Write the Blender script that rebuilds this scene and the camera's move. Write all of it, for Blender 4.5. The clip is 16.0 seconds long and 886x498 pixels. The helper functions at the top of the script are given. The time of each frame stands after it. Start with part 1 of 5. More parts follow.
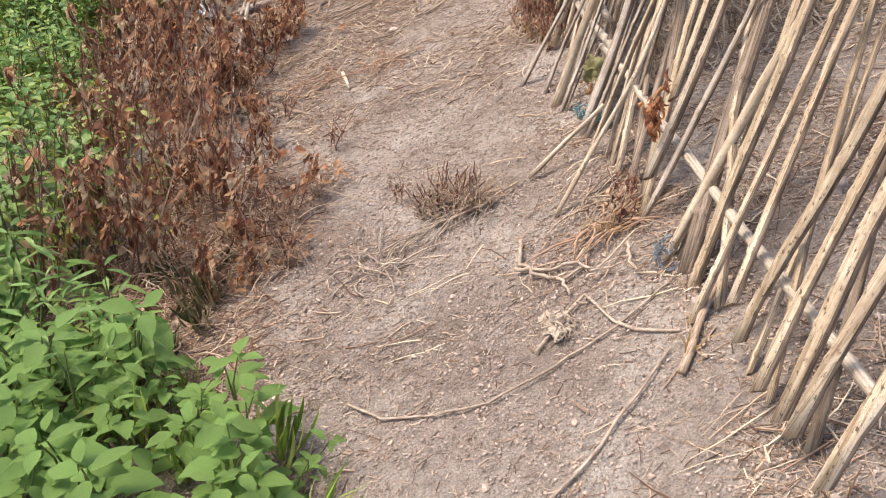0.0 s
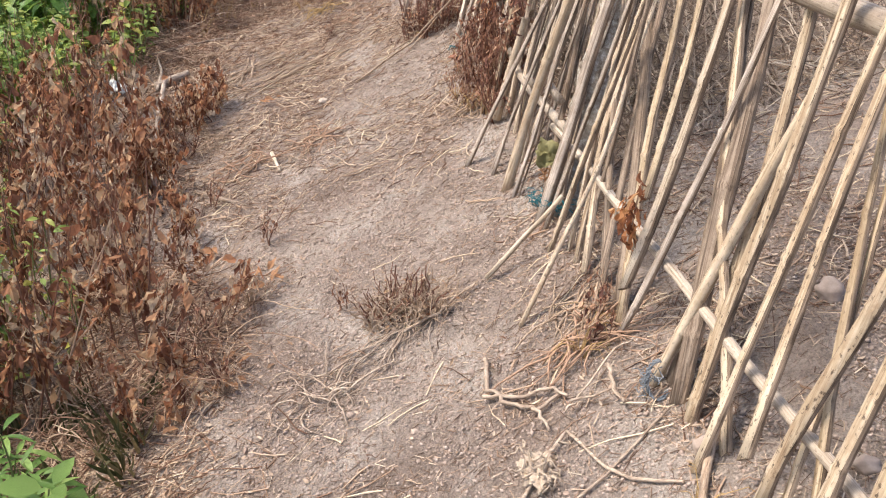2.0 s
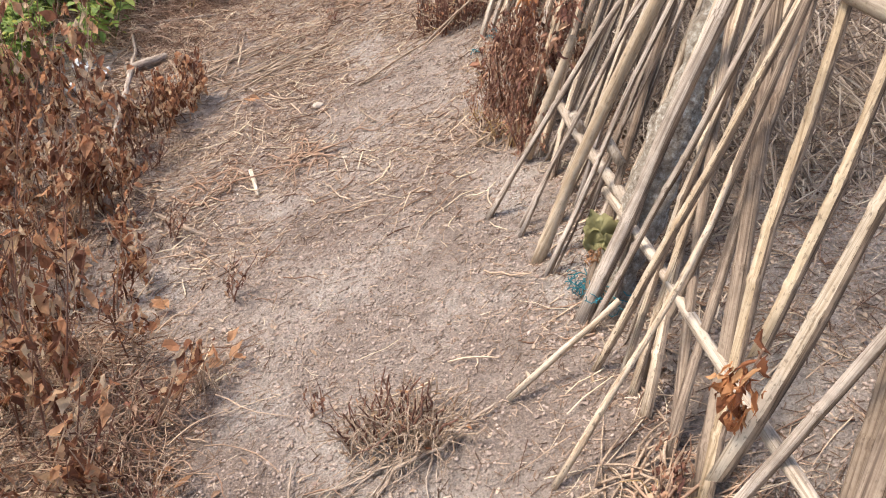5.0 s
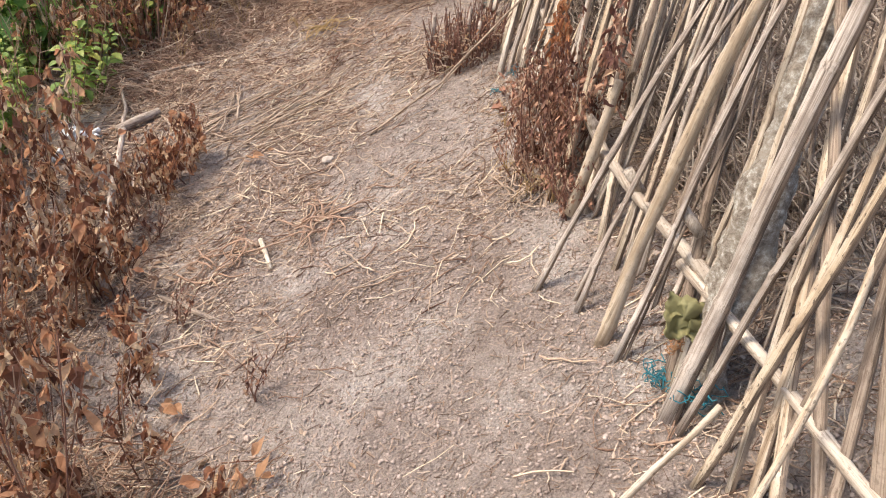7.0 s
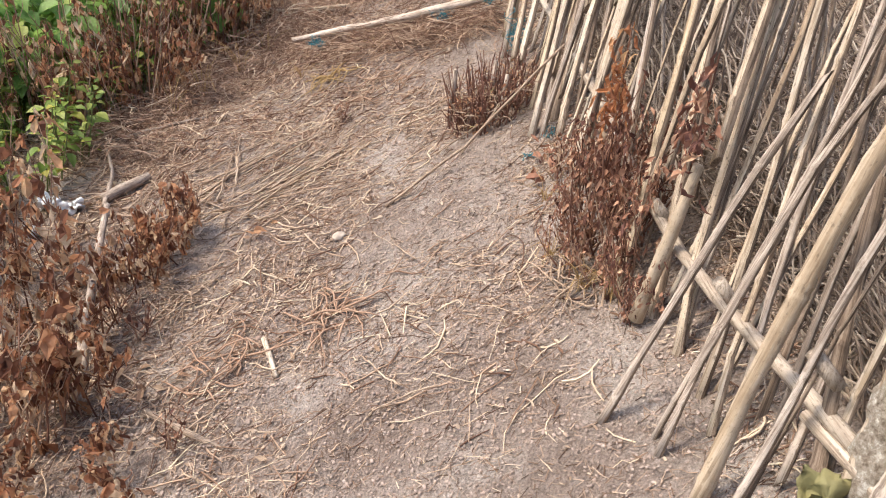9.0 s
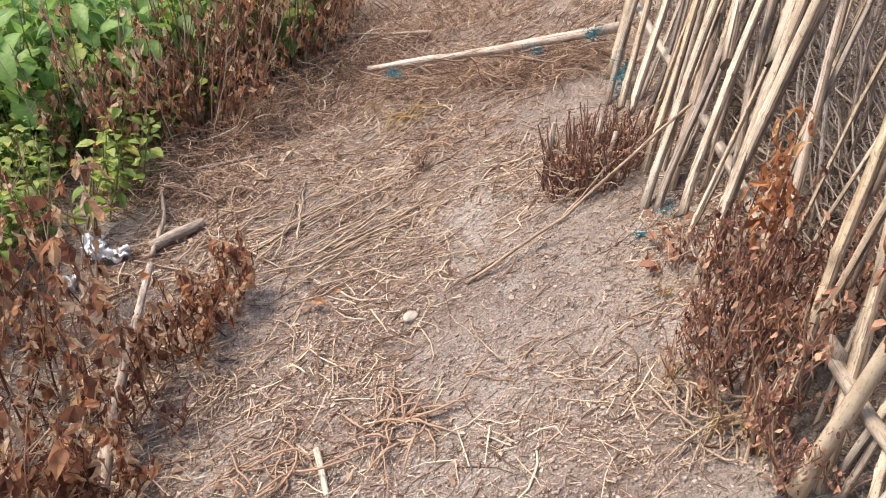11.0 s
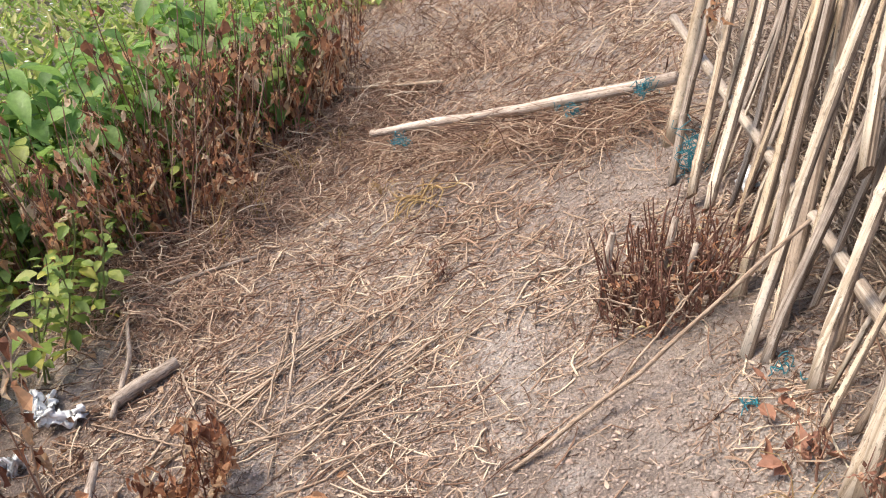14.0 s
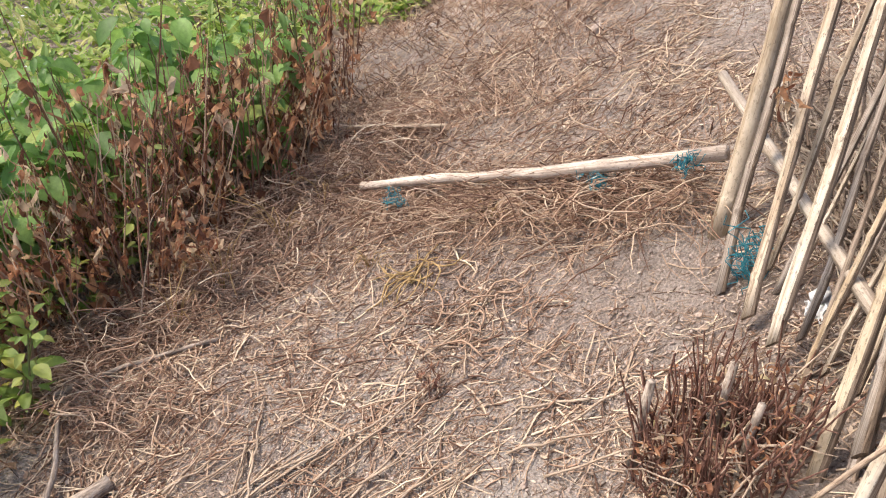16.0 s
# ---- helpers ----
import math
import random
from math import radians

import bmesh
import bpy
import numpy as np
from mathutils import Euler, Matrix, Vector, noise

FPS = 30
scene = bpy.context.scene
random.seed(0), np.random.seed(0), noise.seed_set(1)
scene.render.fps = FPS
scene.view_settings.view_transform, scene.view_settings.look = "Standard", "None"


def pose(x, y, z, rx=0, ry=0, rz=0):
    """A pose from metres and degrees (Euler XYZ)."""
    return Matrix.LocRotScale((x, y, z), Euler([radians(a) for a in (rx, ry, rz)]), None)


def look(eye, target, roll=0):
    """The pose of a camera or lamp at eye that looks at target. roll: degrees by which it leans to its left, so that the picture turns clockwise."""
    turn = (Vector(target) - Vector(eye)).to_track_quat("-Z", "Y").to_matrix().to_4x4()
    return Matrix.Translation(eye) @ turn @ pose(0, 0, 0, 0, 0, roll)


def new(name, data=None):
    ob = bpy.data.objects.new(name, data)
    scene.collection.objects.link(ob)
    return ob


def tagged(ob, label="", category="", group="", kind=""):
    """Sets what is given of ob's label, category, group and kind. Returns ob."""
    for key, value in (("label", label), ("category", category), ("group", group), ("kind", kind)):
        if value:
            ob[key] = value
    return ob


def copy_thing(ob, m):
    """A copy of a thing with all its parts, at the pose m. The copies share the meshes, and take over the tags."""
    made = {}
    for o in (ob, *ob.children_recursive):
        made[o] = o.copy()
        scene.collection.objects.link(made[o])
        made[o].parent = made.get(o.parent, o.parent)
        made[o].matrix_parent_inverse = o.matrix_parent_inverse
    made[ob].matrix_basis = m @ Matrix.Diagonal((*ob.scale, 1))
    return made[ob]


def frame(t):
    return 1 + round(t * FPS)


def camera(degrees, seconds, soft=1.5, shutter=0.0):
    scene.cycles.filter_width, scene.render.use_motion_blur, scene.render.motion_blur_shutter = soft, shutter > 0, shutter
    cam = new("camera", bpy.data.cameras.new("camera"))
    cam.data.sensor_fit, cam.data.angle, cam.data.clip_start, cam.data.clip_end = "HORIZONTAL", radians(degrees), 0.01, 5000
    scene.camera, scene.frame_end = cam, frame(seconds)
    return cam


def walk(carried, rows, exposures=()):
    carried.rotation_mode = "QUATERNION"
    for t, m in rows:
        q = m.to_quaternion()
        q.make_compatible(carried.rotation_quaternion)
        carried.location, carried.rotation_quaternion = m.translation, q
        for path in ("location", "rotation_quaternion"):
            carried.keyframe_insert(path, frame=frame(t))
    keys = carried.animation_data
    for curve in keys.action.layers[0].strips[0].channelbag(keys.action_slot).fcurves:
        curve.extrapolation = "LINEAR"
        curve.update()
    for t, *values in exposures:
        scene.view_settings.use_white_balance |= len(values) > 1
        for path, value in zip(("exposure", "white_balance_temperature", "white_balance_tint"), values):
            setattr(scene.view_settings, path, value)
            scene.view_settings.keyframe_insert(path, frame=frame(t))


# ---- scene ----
cam = camera(56.6, 16.0, soft=1.1)
METRES, EYE, TILT, LEAN, TURN = 3.6, 1.5, -34.0, -5.0, 0.0
ROWS = [
    (0.0, 0.0, 0.0, 0.0, -0.0, 0.0, 0.0),
    (0.5, -0.0042, 0.0208, 0.0283, -1.46, 0.93, 0.88),
    (1.0, -0.0065, 0.0345, 0.044, -2.63, 2.5, 1.9),
    (1.5, -0.009, 0.0516, 0.0567, -3.71, 2.59, 3.23),
    (2.0, -0.0091, 0.0697, 0.0652, -4.35, 2.07, 3.72),
    (2.5, -0.0065, 0.0942, 0.0725, -4.55, 1.04, 3.66),
    (3.0, -0.0043, 0.1175, 0.0801, -4.6, 0.21, 3.2),
    (3.5, -0.0003, 0.1518, 0.0973, -4.48, -0.38, 1.8),
    (4.0, 0.0039, 0.1829, 0.1234, -4.37, -0.48, 0.0),
    (6.5, -0.0185, 0.2965, 0.1931, -4.46, 0.24, 2.07),
    (7.0, -0.0244, 0.3154, 0.2067, -4.46, 0.57, 3.68),
    (7.5, -0.0285, 0.3359, 0.2305, -4.72, 1.65, 5.02),
    (8.0, -0.0307, 0.3621, 0.2451, -4.92, 2.28, 5.43),
    (8.5, -0.0338, 0.3952, 0.2566, -4.83, 2.21, 5.31),
    (9.0, -0.0367, 0.4214, 0.2692, -4.37, 2.15, 4.61),
    (9.5, -0.0444, 0.4556, 0.2888, -2.84, 2.4, 3.02),
    (12.0, -0.0471, 0.5915, 0.3772, 1.01, 2.86, 1.85),
    (12.5, -0.0475, 0.6242, 0.4044, 1.33, 2.83, 2.79),
    (13.0, -0.0459, 0.6464, 0.4239, 1.59, 2.8, 3.63),
    (13.5, -0.0431, 0.6742, 0.4432, 1.7, 2.59, 5.01),
    (14.0, -0.0407, 0.6991, 0.4592, 1.85, 2.35, 5.29),
    (14.5, -0.0378, 0.7315, 0.4752, 1.95, 2.1, 5.29),
    (15.0, -0.0349, 0.7585, 0.489, 2.02, 1.92, 5.0),
    (15.5, -0.0326, 0.7922, 0.5131, 2.19, 1.83, 4.36),
    (16.0, -0.0306, 0.8189, 0.5426, 2.21, 1.76, 3.49),
]
walk(cam, [(t, pose(0, 0, EYE, TILT, LEAN, TURN) @ pose(METRES * x, METRES * y, METRES * z, 90 + pitch, roll, yaw)) for t, x, y, z, yaw, pitch, roll in ROWS],
     exposures=((0.0, 1.0), (16.0, 1.0)))

# ---------------------------------------------------------------- light
world = bpy.data.worlds.new("sky")
scene.world = world
world.use_nodes = True
_n = world.node_tree.nodes
_sky = _n.new("ShaderNodeTexSky")
_sky.sky_type, _sky.sun_disc = "NISHITA", False
_sky.sun_elevation, _sky.sun_rotation = radians(56), radians(-80)
_sky.air_density, _sky.dust_density = 1.0, 3.0
world.node_tree.links.new(_sky.outputs[0], _n["Background"].inputs[0])
_n["Background"].inputs[1].default_value = 0.14
sun_data = bpy.data.lights.new("sun", "SUN")
sun_data.energy, sun_data.angle, sun_data.color = 2.15, radians(18), (1.0, 0.90, 0.77)
sun = new("sun", sun_data)
sun.matrix_world = look((-4.7, 0.8, 7.1), (0, 0, 0))

# ---------------------------------------------------------------- materials


def ramp(nodes, stops):
    r = nodes.new("ShaderNodeValToRGB")
    r.color_ramp.elements[0].position, r.color_ramp.elements[0].color = stops[0][0], (*stops[0][1], 1)
    r.color_ramp.elements[1].position, r.color_ramp.elements[1].color = stops[-1][0], (*stops[-1][1], 1)
    for p, c in stops[1:-1]:
        e = r.color_ramp.elements.new(p)
        e.color = (*c, 1)
    return r


class Mat:
    """A node material in the making."""

    def __init__(self, name, roughness=0.8, metallic=0.0, specular=0.3):
        self.m = bpy.data.materials.new(name)
        self.m.use_nodes = True
        self.nodes, self.links = self.m.node_tree.nodes, self.m.node_tree.links
        self.b = self.nodes["Principled BSDF"]
        self.b.inputs["Roughness"].default_value = roughness
        self.b.inputs["Metallic"].default_value = metallic
        self.b.inputs["Specular IOR Level"].default_value = specular
        self.coord = self.nodes.new("ShaderNodeTexCoord")

    def scaled(self, scale, generated="Object"):
        mp = self.nodes.new("ShaderNodeMapping")
        mp.inputs["Scale"].default_value = scale
        self.links.new(self.coord.outputs[generated], mp.inputs[0])
        return mp.outputs[0]

    def noise(self, scale, detail=4.0, rough=0.6, vec=None):
        t = self.nodes.new("ShaderNodeTexNoise")
        t.inputs["Scale"].default_value, t.inputs["Detail"].default_value, t.inputs["Roughness"].default_value = scale, detail, rough
        self.links.new(vec or self.coord.outputs["Object"], t.inputs["Vector"])
        return t.outputs["Fac"]

    def mix(self, fac, a, b, blend="MIX"):
        x = self.nodes.new("ShaderNodeMix")
        x.data_type, x.blend_type = "RGBA", blend
        for v, s in ((fac, x.inputs[0]), (a, x.inputs[6]), (b, x.inputs[7])):
            if isinstance(v, (int, float)):
                s.default_value = v
            elif isinstance(v, tuple):
                s.default_value = (*v, 1)
            else:
                self.links.new(v, s)
        return x.outputs[2]

    def ramp(self, fac, stops):
        r = ramp(self.nodes, stops)
        self.links.new(fac, r.inputs[0])
        return r.outputs[0]

    def island(self):
        g = self.nodes.new("ShaderNodeNewGeometry")
        return g.outputs["Random Per Island"]

    def object_random(self):
        return self.nodes.new("ShaderNodeObjectInfo").outputs["Random"]

    def bump(self, fac, strength, distance):
        u = self.nodes.new("ShaderNodeBump")
        u.inputs["Strength"].default_value, u.inputs["Distance"].default_value = strength, distance
        self.links.new(fac, u.inputs["Height"])
        self.links.new(u.outputs[0], self.b.inputs["Normal"])

    def colour(self, out):
        self.links.new(out, self.b.inputs["Base Color"])

    def translucent(self, out, share):
        t = self.nodes.new("ShaderNodeBsdfTranslucent")
        s = self.nodes.new("ShaderNodeMixShader")
        s.inputs[0].default_value = share
        self.links.new(out, t.inputs[0])
        self.links.new(self.b.outputs[0], s.inputs[1])
        self.links.new(t.outputs[0], s.inputs[2])
        self.links.new(s.outputs[0], self.nodes["Material Output"].inputs[0])


def soil_material():
    m = Mat("dry_soil", 0.95, 0, 0.15)
    big = m.ramp(m.noise(1.3, 5, 0.6), [(0.30, (0.30, 0.224, 0.182)), (0.46, (0.445, 0.358, 0.306)), (0.64, (0.645, 0.553, 0.485))])
    fine = m.ramp(m.noise(26, 8, 0.75), [(0.32, (0.42, 0.40, 0.38)), (0.5, (0.85, 0.83, 0.8)), (0.72, (1.0, 1.0, 1.0))])
    patch = m.ramp(m.noise(2.7, 6, 0.65), [(0.53, (0, 0, 0)), (0.64, (0.75, 0.75, 0.75))])
    big = m.mix(patch, big, (0.675, 0.60, 0.54))
    grit = m.ramp(m.noise(210, 4, 0.7), [(0.3, (0.5, 0.48, 0.47)), (0.55, (1, 1, 1)), (0.8, (1.0, 0.98, 0.94))])
    c = m.mix(0.75, m.mix(0.8, big, fine, "MULTIPLY"), grit, "MULTIPLY")
    fleck = m.ramp(m.noise(150, 3, 0.5), [(0.58, (0, 0, 0)), (0.68, (0.5, 0.5, 0.5))])
    c = m.mix(fleck, c, (0.17, 0.115, 0.085))
    pale = m.ramp(m.noise(95, 2, 0.5), [(0.60, (0, 0, 0)), (0.74, (0.2, 0.2, 0.2))])
    c = m.mix(pale, c, (0.66, 0.54, 0.44))
    m.colour(c)
    v = m.nodes.new("ShaderNodeTexVoronoi")
    v.inputs["Scale"].default_value = 130
    m.links.new(m.coord.outputs["Object"], v.inputs["Vector"])
    h = m.mix(0.45, m.noise(70, 10, 0.8), v.outputs["Distance"])
    m.bump(h, 1.0, 0.028)
    return m.m


def wood_material(name, dark, mid, light, spots=0.0, spot_colour=(0.09, 0.06, 0.04), rough=0.62, stretch=(70, 70, 2.2)):
    """Split bamboo or weathered wood with its grain along local z."""
    m = Mat(name, rough, 0, 0.35)
    grain = m.noise(1.0, 6, 0.7, m.scaled(stretch))
    c = m.ramp(grain, [(0.38, dark), (0.47, mid), (0.56, light)])
    streak = m.ramp(m.noise(1.0, 3, 0.6, m.scaled((stretch[0] * 3.2, stretch[1] * 3.2, stretch[2] * 1.6))), [(0.36, (0.42, 0.37, 0.32)), (0.47, (1, 1, 1))])
    c = m.mix(0.7, c, streak, "MULTIPLY")
    c = m.mix(m.ramp(m.noise(9, 5, 0.65), [(0.46, (0, 0, 0)), (0.66, (0.7, 0.7, 0.7))]), c, dark)
    tone = m.ramp(m.object_random(), [(0.0, (0.72, 0.7, 0.68)), (1.0, (1.0, 1.0, 1.0))])
    c = m.mix(1.0, c, tone, "MULTIPLY")
    if spots:
        s = m.ramp(m.noise(1.0, 4, 0.6, m.scaled((190, 190, 75))), [(0.57, (0, 0, 0)), (0.66, (spots, spots, spots))])
        c = m.mix(s, c, spot_colour)
        blot = m.ramp(m.noise(1.0, 6, 0.75, m.scaled((34, 34, 14))), [(0.52, (0, 0, 0)), (0.66, (0.75 * spots, 0.75 * spots, 0.75 * spots))])
        c = m.mix(blot, c, dark)
    m.colour(c)
    m.bump(m.mix(0.5, grain, m.noise(160, 6, 0.7)), 0.8, 0.005)
    return m.m


def leaf_material(name, stops, share, rough=0.55, by_object=False, vein=0.25):
    m = Mat(name, rough, 0, 0.35)
    c = m.ramp(m.island(), stops)
    c = m.mix(vein, c, m.ramp(m.noise(60, 4, 0.6), [(0.3, (0.35, 0.35, 0.3)), (0.65, (1, 1, 1))]), "MULTIPLY")
    tone = m.ramp(m.object_random(), [(0.0, (0.82, 0.8, 0.76)), (1.0, (1.0, 1.0, 1.0))])
    c = m.mix(1.0, c, tone, "MULTIPLY")
    m.colour(c)
    m.bump(m.noise(130, 4, 0.65), 0.6, 0.004)
    m.translucent(c, share)
    return m.m


SOIL = soil_material()
PALE = wood_material("pale_bamboo", (0.42, 0.32, 0.22), (0.64, 0.53, 0.40), (0.77, 0.67, 0.54), 0.6)
TAN = wood_material("tan_bamboo", (0.38, 0.27, 0.175), (0.62, 0.49, 0.35), (0.75, 0.63, 0.48), 0.7)
SPOTTED = wood_material("spotted_bamboo", (0.38, 0.265, 0.165), (0.62, 0.49, 0.34), (0.76, 0.635, 0.475), 0.95)
YELLOW = wood_material("yellow_bamboo", (0.35, 0.25, 0.15), (0.57, 0.44, 0.29), (0.71, 0.58, 0.415), 0.6)
GREY = wood_material("grey_weathered_cane", (0.24, 0.188, 0.148), (0.47, 0.385, 0.315), (0.66, 0.565, 0.475), 0.2, stretch=(160, 160, 2.0), rough=0.85)
BROWN = wood_material("brown_weathered_cane", (0.15, 0.108, 0.08), (0.29, 0.215, 0.16), (0.43, 0.34, 0.26), 0.4, stretch=(130, 130, 2.0), rough=0.85)
ROUND = wood_material("round_bamboo", (0.36, 0.26, 0.165), (0.59, 0.465, 0.325), (0.72, 0.595, 0.445), 0.45, rough=0.45, stretch=(40, 40, 1.5))
RAIL = wood_material("peeled_rail", (0.34, 0.265, 0.20), (0.49, 0.405, 0.32), (0.61, 0.52, 0.42), 0.5, rough=0.5)
TWIG = wood_material("dry_twig", (0.30, 0.21, 0.15), (0.50, 0.37, 0.26), (0.62, 0.48, 0.36), 0.2, rough=0.85, stretch=(120, 120, 9))
# weathered split sides, with the shade of the unlit side in the colour
SHADED_EDGE = wood_material("weathered_shaded_split_edge", (0.11, 0.078, 0.055), (0.25, 0.182, 0.13), (0.40, 0.305, 0.225), 0.0, rough=0.9, stretch=(150, 150, 3))
DARKWOOD = wood_material("dark_stem", (0.10, 0.045, 0.033), (0.21, 0.10, 0.07), (0.34, 0.185, 0.13), 0.0, rough=0.85, stretch=(120, 120, 12))
BARK = wood_material("grey_bark", (0.23, 0.18, 0.14), (0.42, 0.34, 0.275), (0.58, 0.485, 0.40), 0.5, rough=0.9, stretch=(60, 60, 14))
POLE = wood_material("old_bamboo_pole", (0.32, 0.235, 0.175), (0.55, 0.44, 0.35), (0.72, 0.61, 0.51), 0.7, rough=0.7)
ROOT = wood_material("pale_root", (0.34, 0.255, 0.195), (0.48, 0.375, 0.29), (0.60, 0.49, 0.39), 0.0, rough=0.9, stretch=(60, 60, 14))


def lichen_material():
    m = Mat("lichen_bark", 0.95, 0, 0.2)
    c = m.ramp(m.noise(62, 8, 0.75), [(0.34, (0.13, 0.10, 0.072)), (0.45, (0.30, 0.245, 0.19)), (0.55, (0.46, 0.405, 0.335)), (0.63, (0.70, 0.67, 0.60))])
    m.colour(m.mix(m.ramp(m.noise(9, 3), [(0.5, (0, 0, 0)), (0.66, (0.6, 0.6, 0.6))]), c, (0.40, 0.34, 0.265)))
    m.bump(m.noise(70, 8, 0.75), 1.0, 0.012)
    return m.m


def stuff_material(name, stops, rough=0.9, by_object=False):
    m = Mat(name, rough, 0, 0.2)
    c = m.ramp(m.object_random() if by_object else m.island(), stops)
    m.colour(m.mix(0.5, c, m.ramp(m.noise(120, 3), [(0.3, (0.5, 0.48, 0.45)), (0.7, (1, 1, 1))]), "MULTIPLY"))
    return m.m


LICHEN = lichen_material()
STRAW = stuff_material("straw", [(0.0, (0.12, 0.066, 0.046)), (0.22, (0.26, 0.155, 0.105)), (0.45, (0.48, 0.335, 0.235)), (0.75, (0.70, 0.54, 0.395)), (1.0, (0.84, 0.71, 0.52))])
CHAFF = stuff_material("chaff", [(0.0, (0.13, 0.08, 0.056)), (0.35, (0.30, 0.2, 0.142)), (0.75, (0.50, 0.365, 0.27)), (0.95, (0.60, 0.475, 0.37)), (1.0, (0.74, 0.62, 0.48))])
CRUST = stuff_material("soil_crust", [(0.0, (0.32, 0.245, 0.20)), (0.5, (0.44, 0.345, 0.29)), (1.0, (0.56, 0.455, 0.39))], 0.95)
CLOD = stuff_material("clods", [(0.0, (0.25, 0.175, 0.14)), (0.4, (0.41, 0.305, 0.245)), (0.9, (0.53, 0.42, 0.345)), (1.0, (0.60, 0.49, 0.41))], 0.95)
RED = leaf_material("dead_red_leaf", [(0.0, (0.14, 0.06, 0.043)), (0.16, (0.34, 0.155, 0.092)), (0.36, (0.56, 0.275, 0.155)), (0.56, (0.72, 0.41, 0.235)), (0.76, (0.78, 0.56, 0.36)), (0.95, (0.76, 0.60, 0.44)), (1.0, (0.74, 0.64, 0.34))], 0.52, 0.75, vein=0.45)
SHRIVEL = leaf_material("shrivelled_leaf", [(0.0, (0.12, 0.05, 0.04)), (0.35, (0.29, 0.135, 0.092)), (0.7, (0.46, 0.24, 0.155)), (0.92, (0.62, 0.38, 0.25)), (1.0, (0.68, 0.52, 0.36))], 0.15, 0.8)
ORANGE = leaf_material("rusty_leaf", [(0.0, (0.22, 0.085, 0.045)), (0.4, (0.45, 0.18, 0.08)), (0.8, (0.66, 0.31, 0.14)), (1.0, (0.74, 0.48, 0.26))], 0.35, 0.7)
GREEN = leaf_material("green_leaf", [(0.0, (0.15, 0.28, 0.06)), (0.5, (0.26, 0.43, 0.11)), (0.85, (0.37, 0.53, 0.15)), (1.0, (0.58, 0.61, 0.17))], 0.42, 0.38, vein=0.5)
DEEP = leaf_material("deep_green_leaf", [(0.0, (0.14, 0.28, 0.06)), (0.5, (0.29, 0.48, 0.12)), (0.85, (0.44, 0.60, 0.17)), (1.0, (0.66, 0.65, 0.16))], 0.45, 0.36, vein=0.45)
LIME = leaf_material("yellow_green_leaf", [(0.0, (0.18, 0.28, 0.05)), (0.5, (0.29, 0.39, 0.085)), (0.85, (0.44, 0.48, 0.12)), (1.0, (0.68, 0.6, 0.1))], 0.35, 0.45)
BLADE = leaf_material("grass_blade", [(0.0, (0.17, 0.29, 0.045)), (0.5, (0.32, 0.44, 0.08)), (0.8, (0.48, 0.54, 0.14)), (1.0, (0.64, 0.58, 0.24))], 0.4, 0.5)
DULL = leaf_material("half_dead_blade", [(0.0, (0.06, 0.075, 0.03)), (0.5, (0.13, 0.125, 0.055)), (1.0, (0.30, 0.23, 0.12))], 0.25, 0.7)
LITTERLEAF = leaf_material("litter_leaf", [(0.0, (0.17, 0.09, 0.06)), (0.4, (0.31, 0.19, 0.125)), (0.8, (0.44, 0.30, 0.2)), (1.0, (0.56, 0.43, 0.31))], 0.1, 0.8)
REDSTRAW = stuff_material("red_straw", [(0.0, (0.13, 0.07, 0.048)), (0.4, (0.32, 0.195, 0.132)), (0.75, (0.52, 0.36, 0.25)), (1.0, (0.74, 0.57, 0.41))])
RUST = stuff_material("rusty_stalk", [(0.0, (0.19, 0.10, 0.066)), (0.5, (0.42, 0.265, 0.18)), (1.0, (0.66, 0.48, 0.345))])
CHIP = stuff_material("pale_chip", [(0.0, (0.34, 0.24, 0.17)), (0.5, (0.50, 0.385, 0.29)), (1.0, (0.66, 0.53, 0.41))])
BRUSH = stuff_material("dry_brush", [(0.0, (0.12, 0.085, 0.065)), (0.4, (0.28, 0.21, 0.16)), (0.8, (0.47, 0.38, 0.30)), (1.0, (0.66, 0.56, 0.45))])
STEM = stuff_material("green_stem", [(0.0, (0.1, 0.13, 0.05)), (1.0, (0.2, 0.22, 0.08))], 0.6)
REDSTEM = stuff_material("red_stem", [(0.0, (0.13, 0.06, 0.042)), (0.5, (0.29, 0.15, 0.10)), (1.0, (0.60, 0.45, 0.32))], 0.75, True)


def plain(name, a, b, rough, scale=40, spec=0.4):
    m = Mat(name, rough, 0, spec)
    m.colour(m.ramp(m.noise(scale, 5, 0.65), [(0.3, a), (0.7, b)]))
    m.bump(m.noise(scale * 2.5, 5, 0.65), 0.4, 0.004)
    return m.m


TWINE = plain("teal_twine", (0.012, 0.09, 0.12), (0.04, 0.25, 0.29), 0.55)
RUSTY = plain("rusty_rope", (0.22, 0.10, 0.05), (0.46, 0.25, 0.12), 0.85)
GREYTWINE = plain("grey_blue_twine", (0.12, 0.14, 0.16), (0.30, 0.32, 0.34), 0.8)
STONE = plain("stone", (0.28, 0.215, 0.175), (0.46, 0.37, 0.31), 0.9, 30, 0.2)
PALESTONE = plain("pale_stone", (0.42, 0.34, 0.27), (0.60, 0.51, 0.425), 0.9, 30, 0.2)
WHITE = plain("white_plastic", (0.72, 0.73, 0.74), (0.86, 0.86, 0.85), 0.45, 25)
PETAL = plain("white_petal", (0.75, 0.75, 0.7), (0.85, 0.85, 0.82), 0.6, 25)
WILT = leaf_material("wilted_leaf", [(0.0, (0.30, 0.285, 0.13)), (1.0, (0.40, 0.365, 0.18))], 0.25, 0.7, vein=0.1)
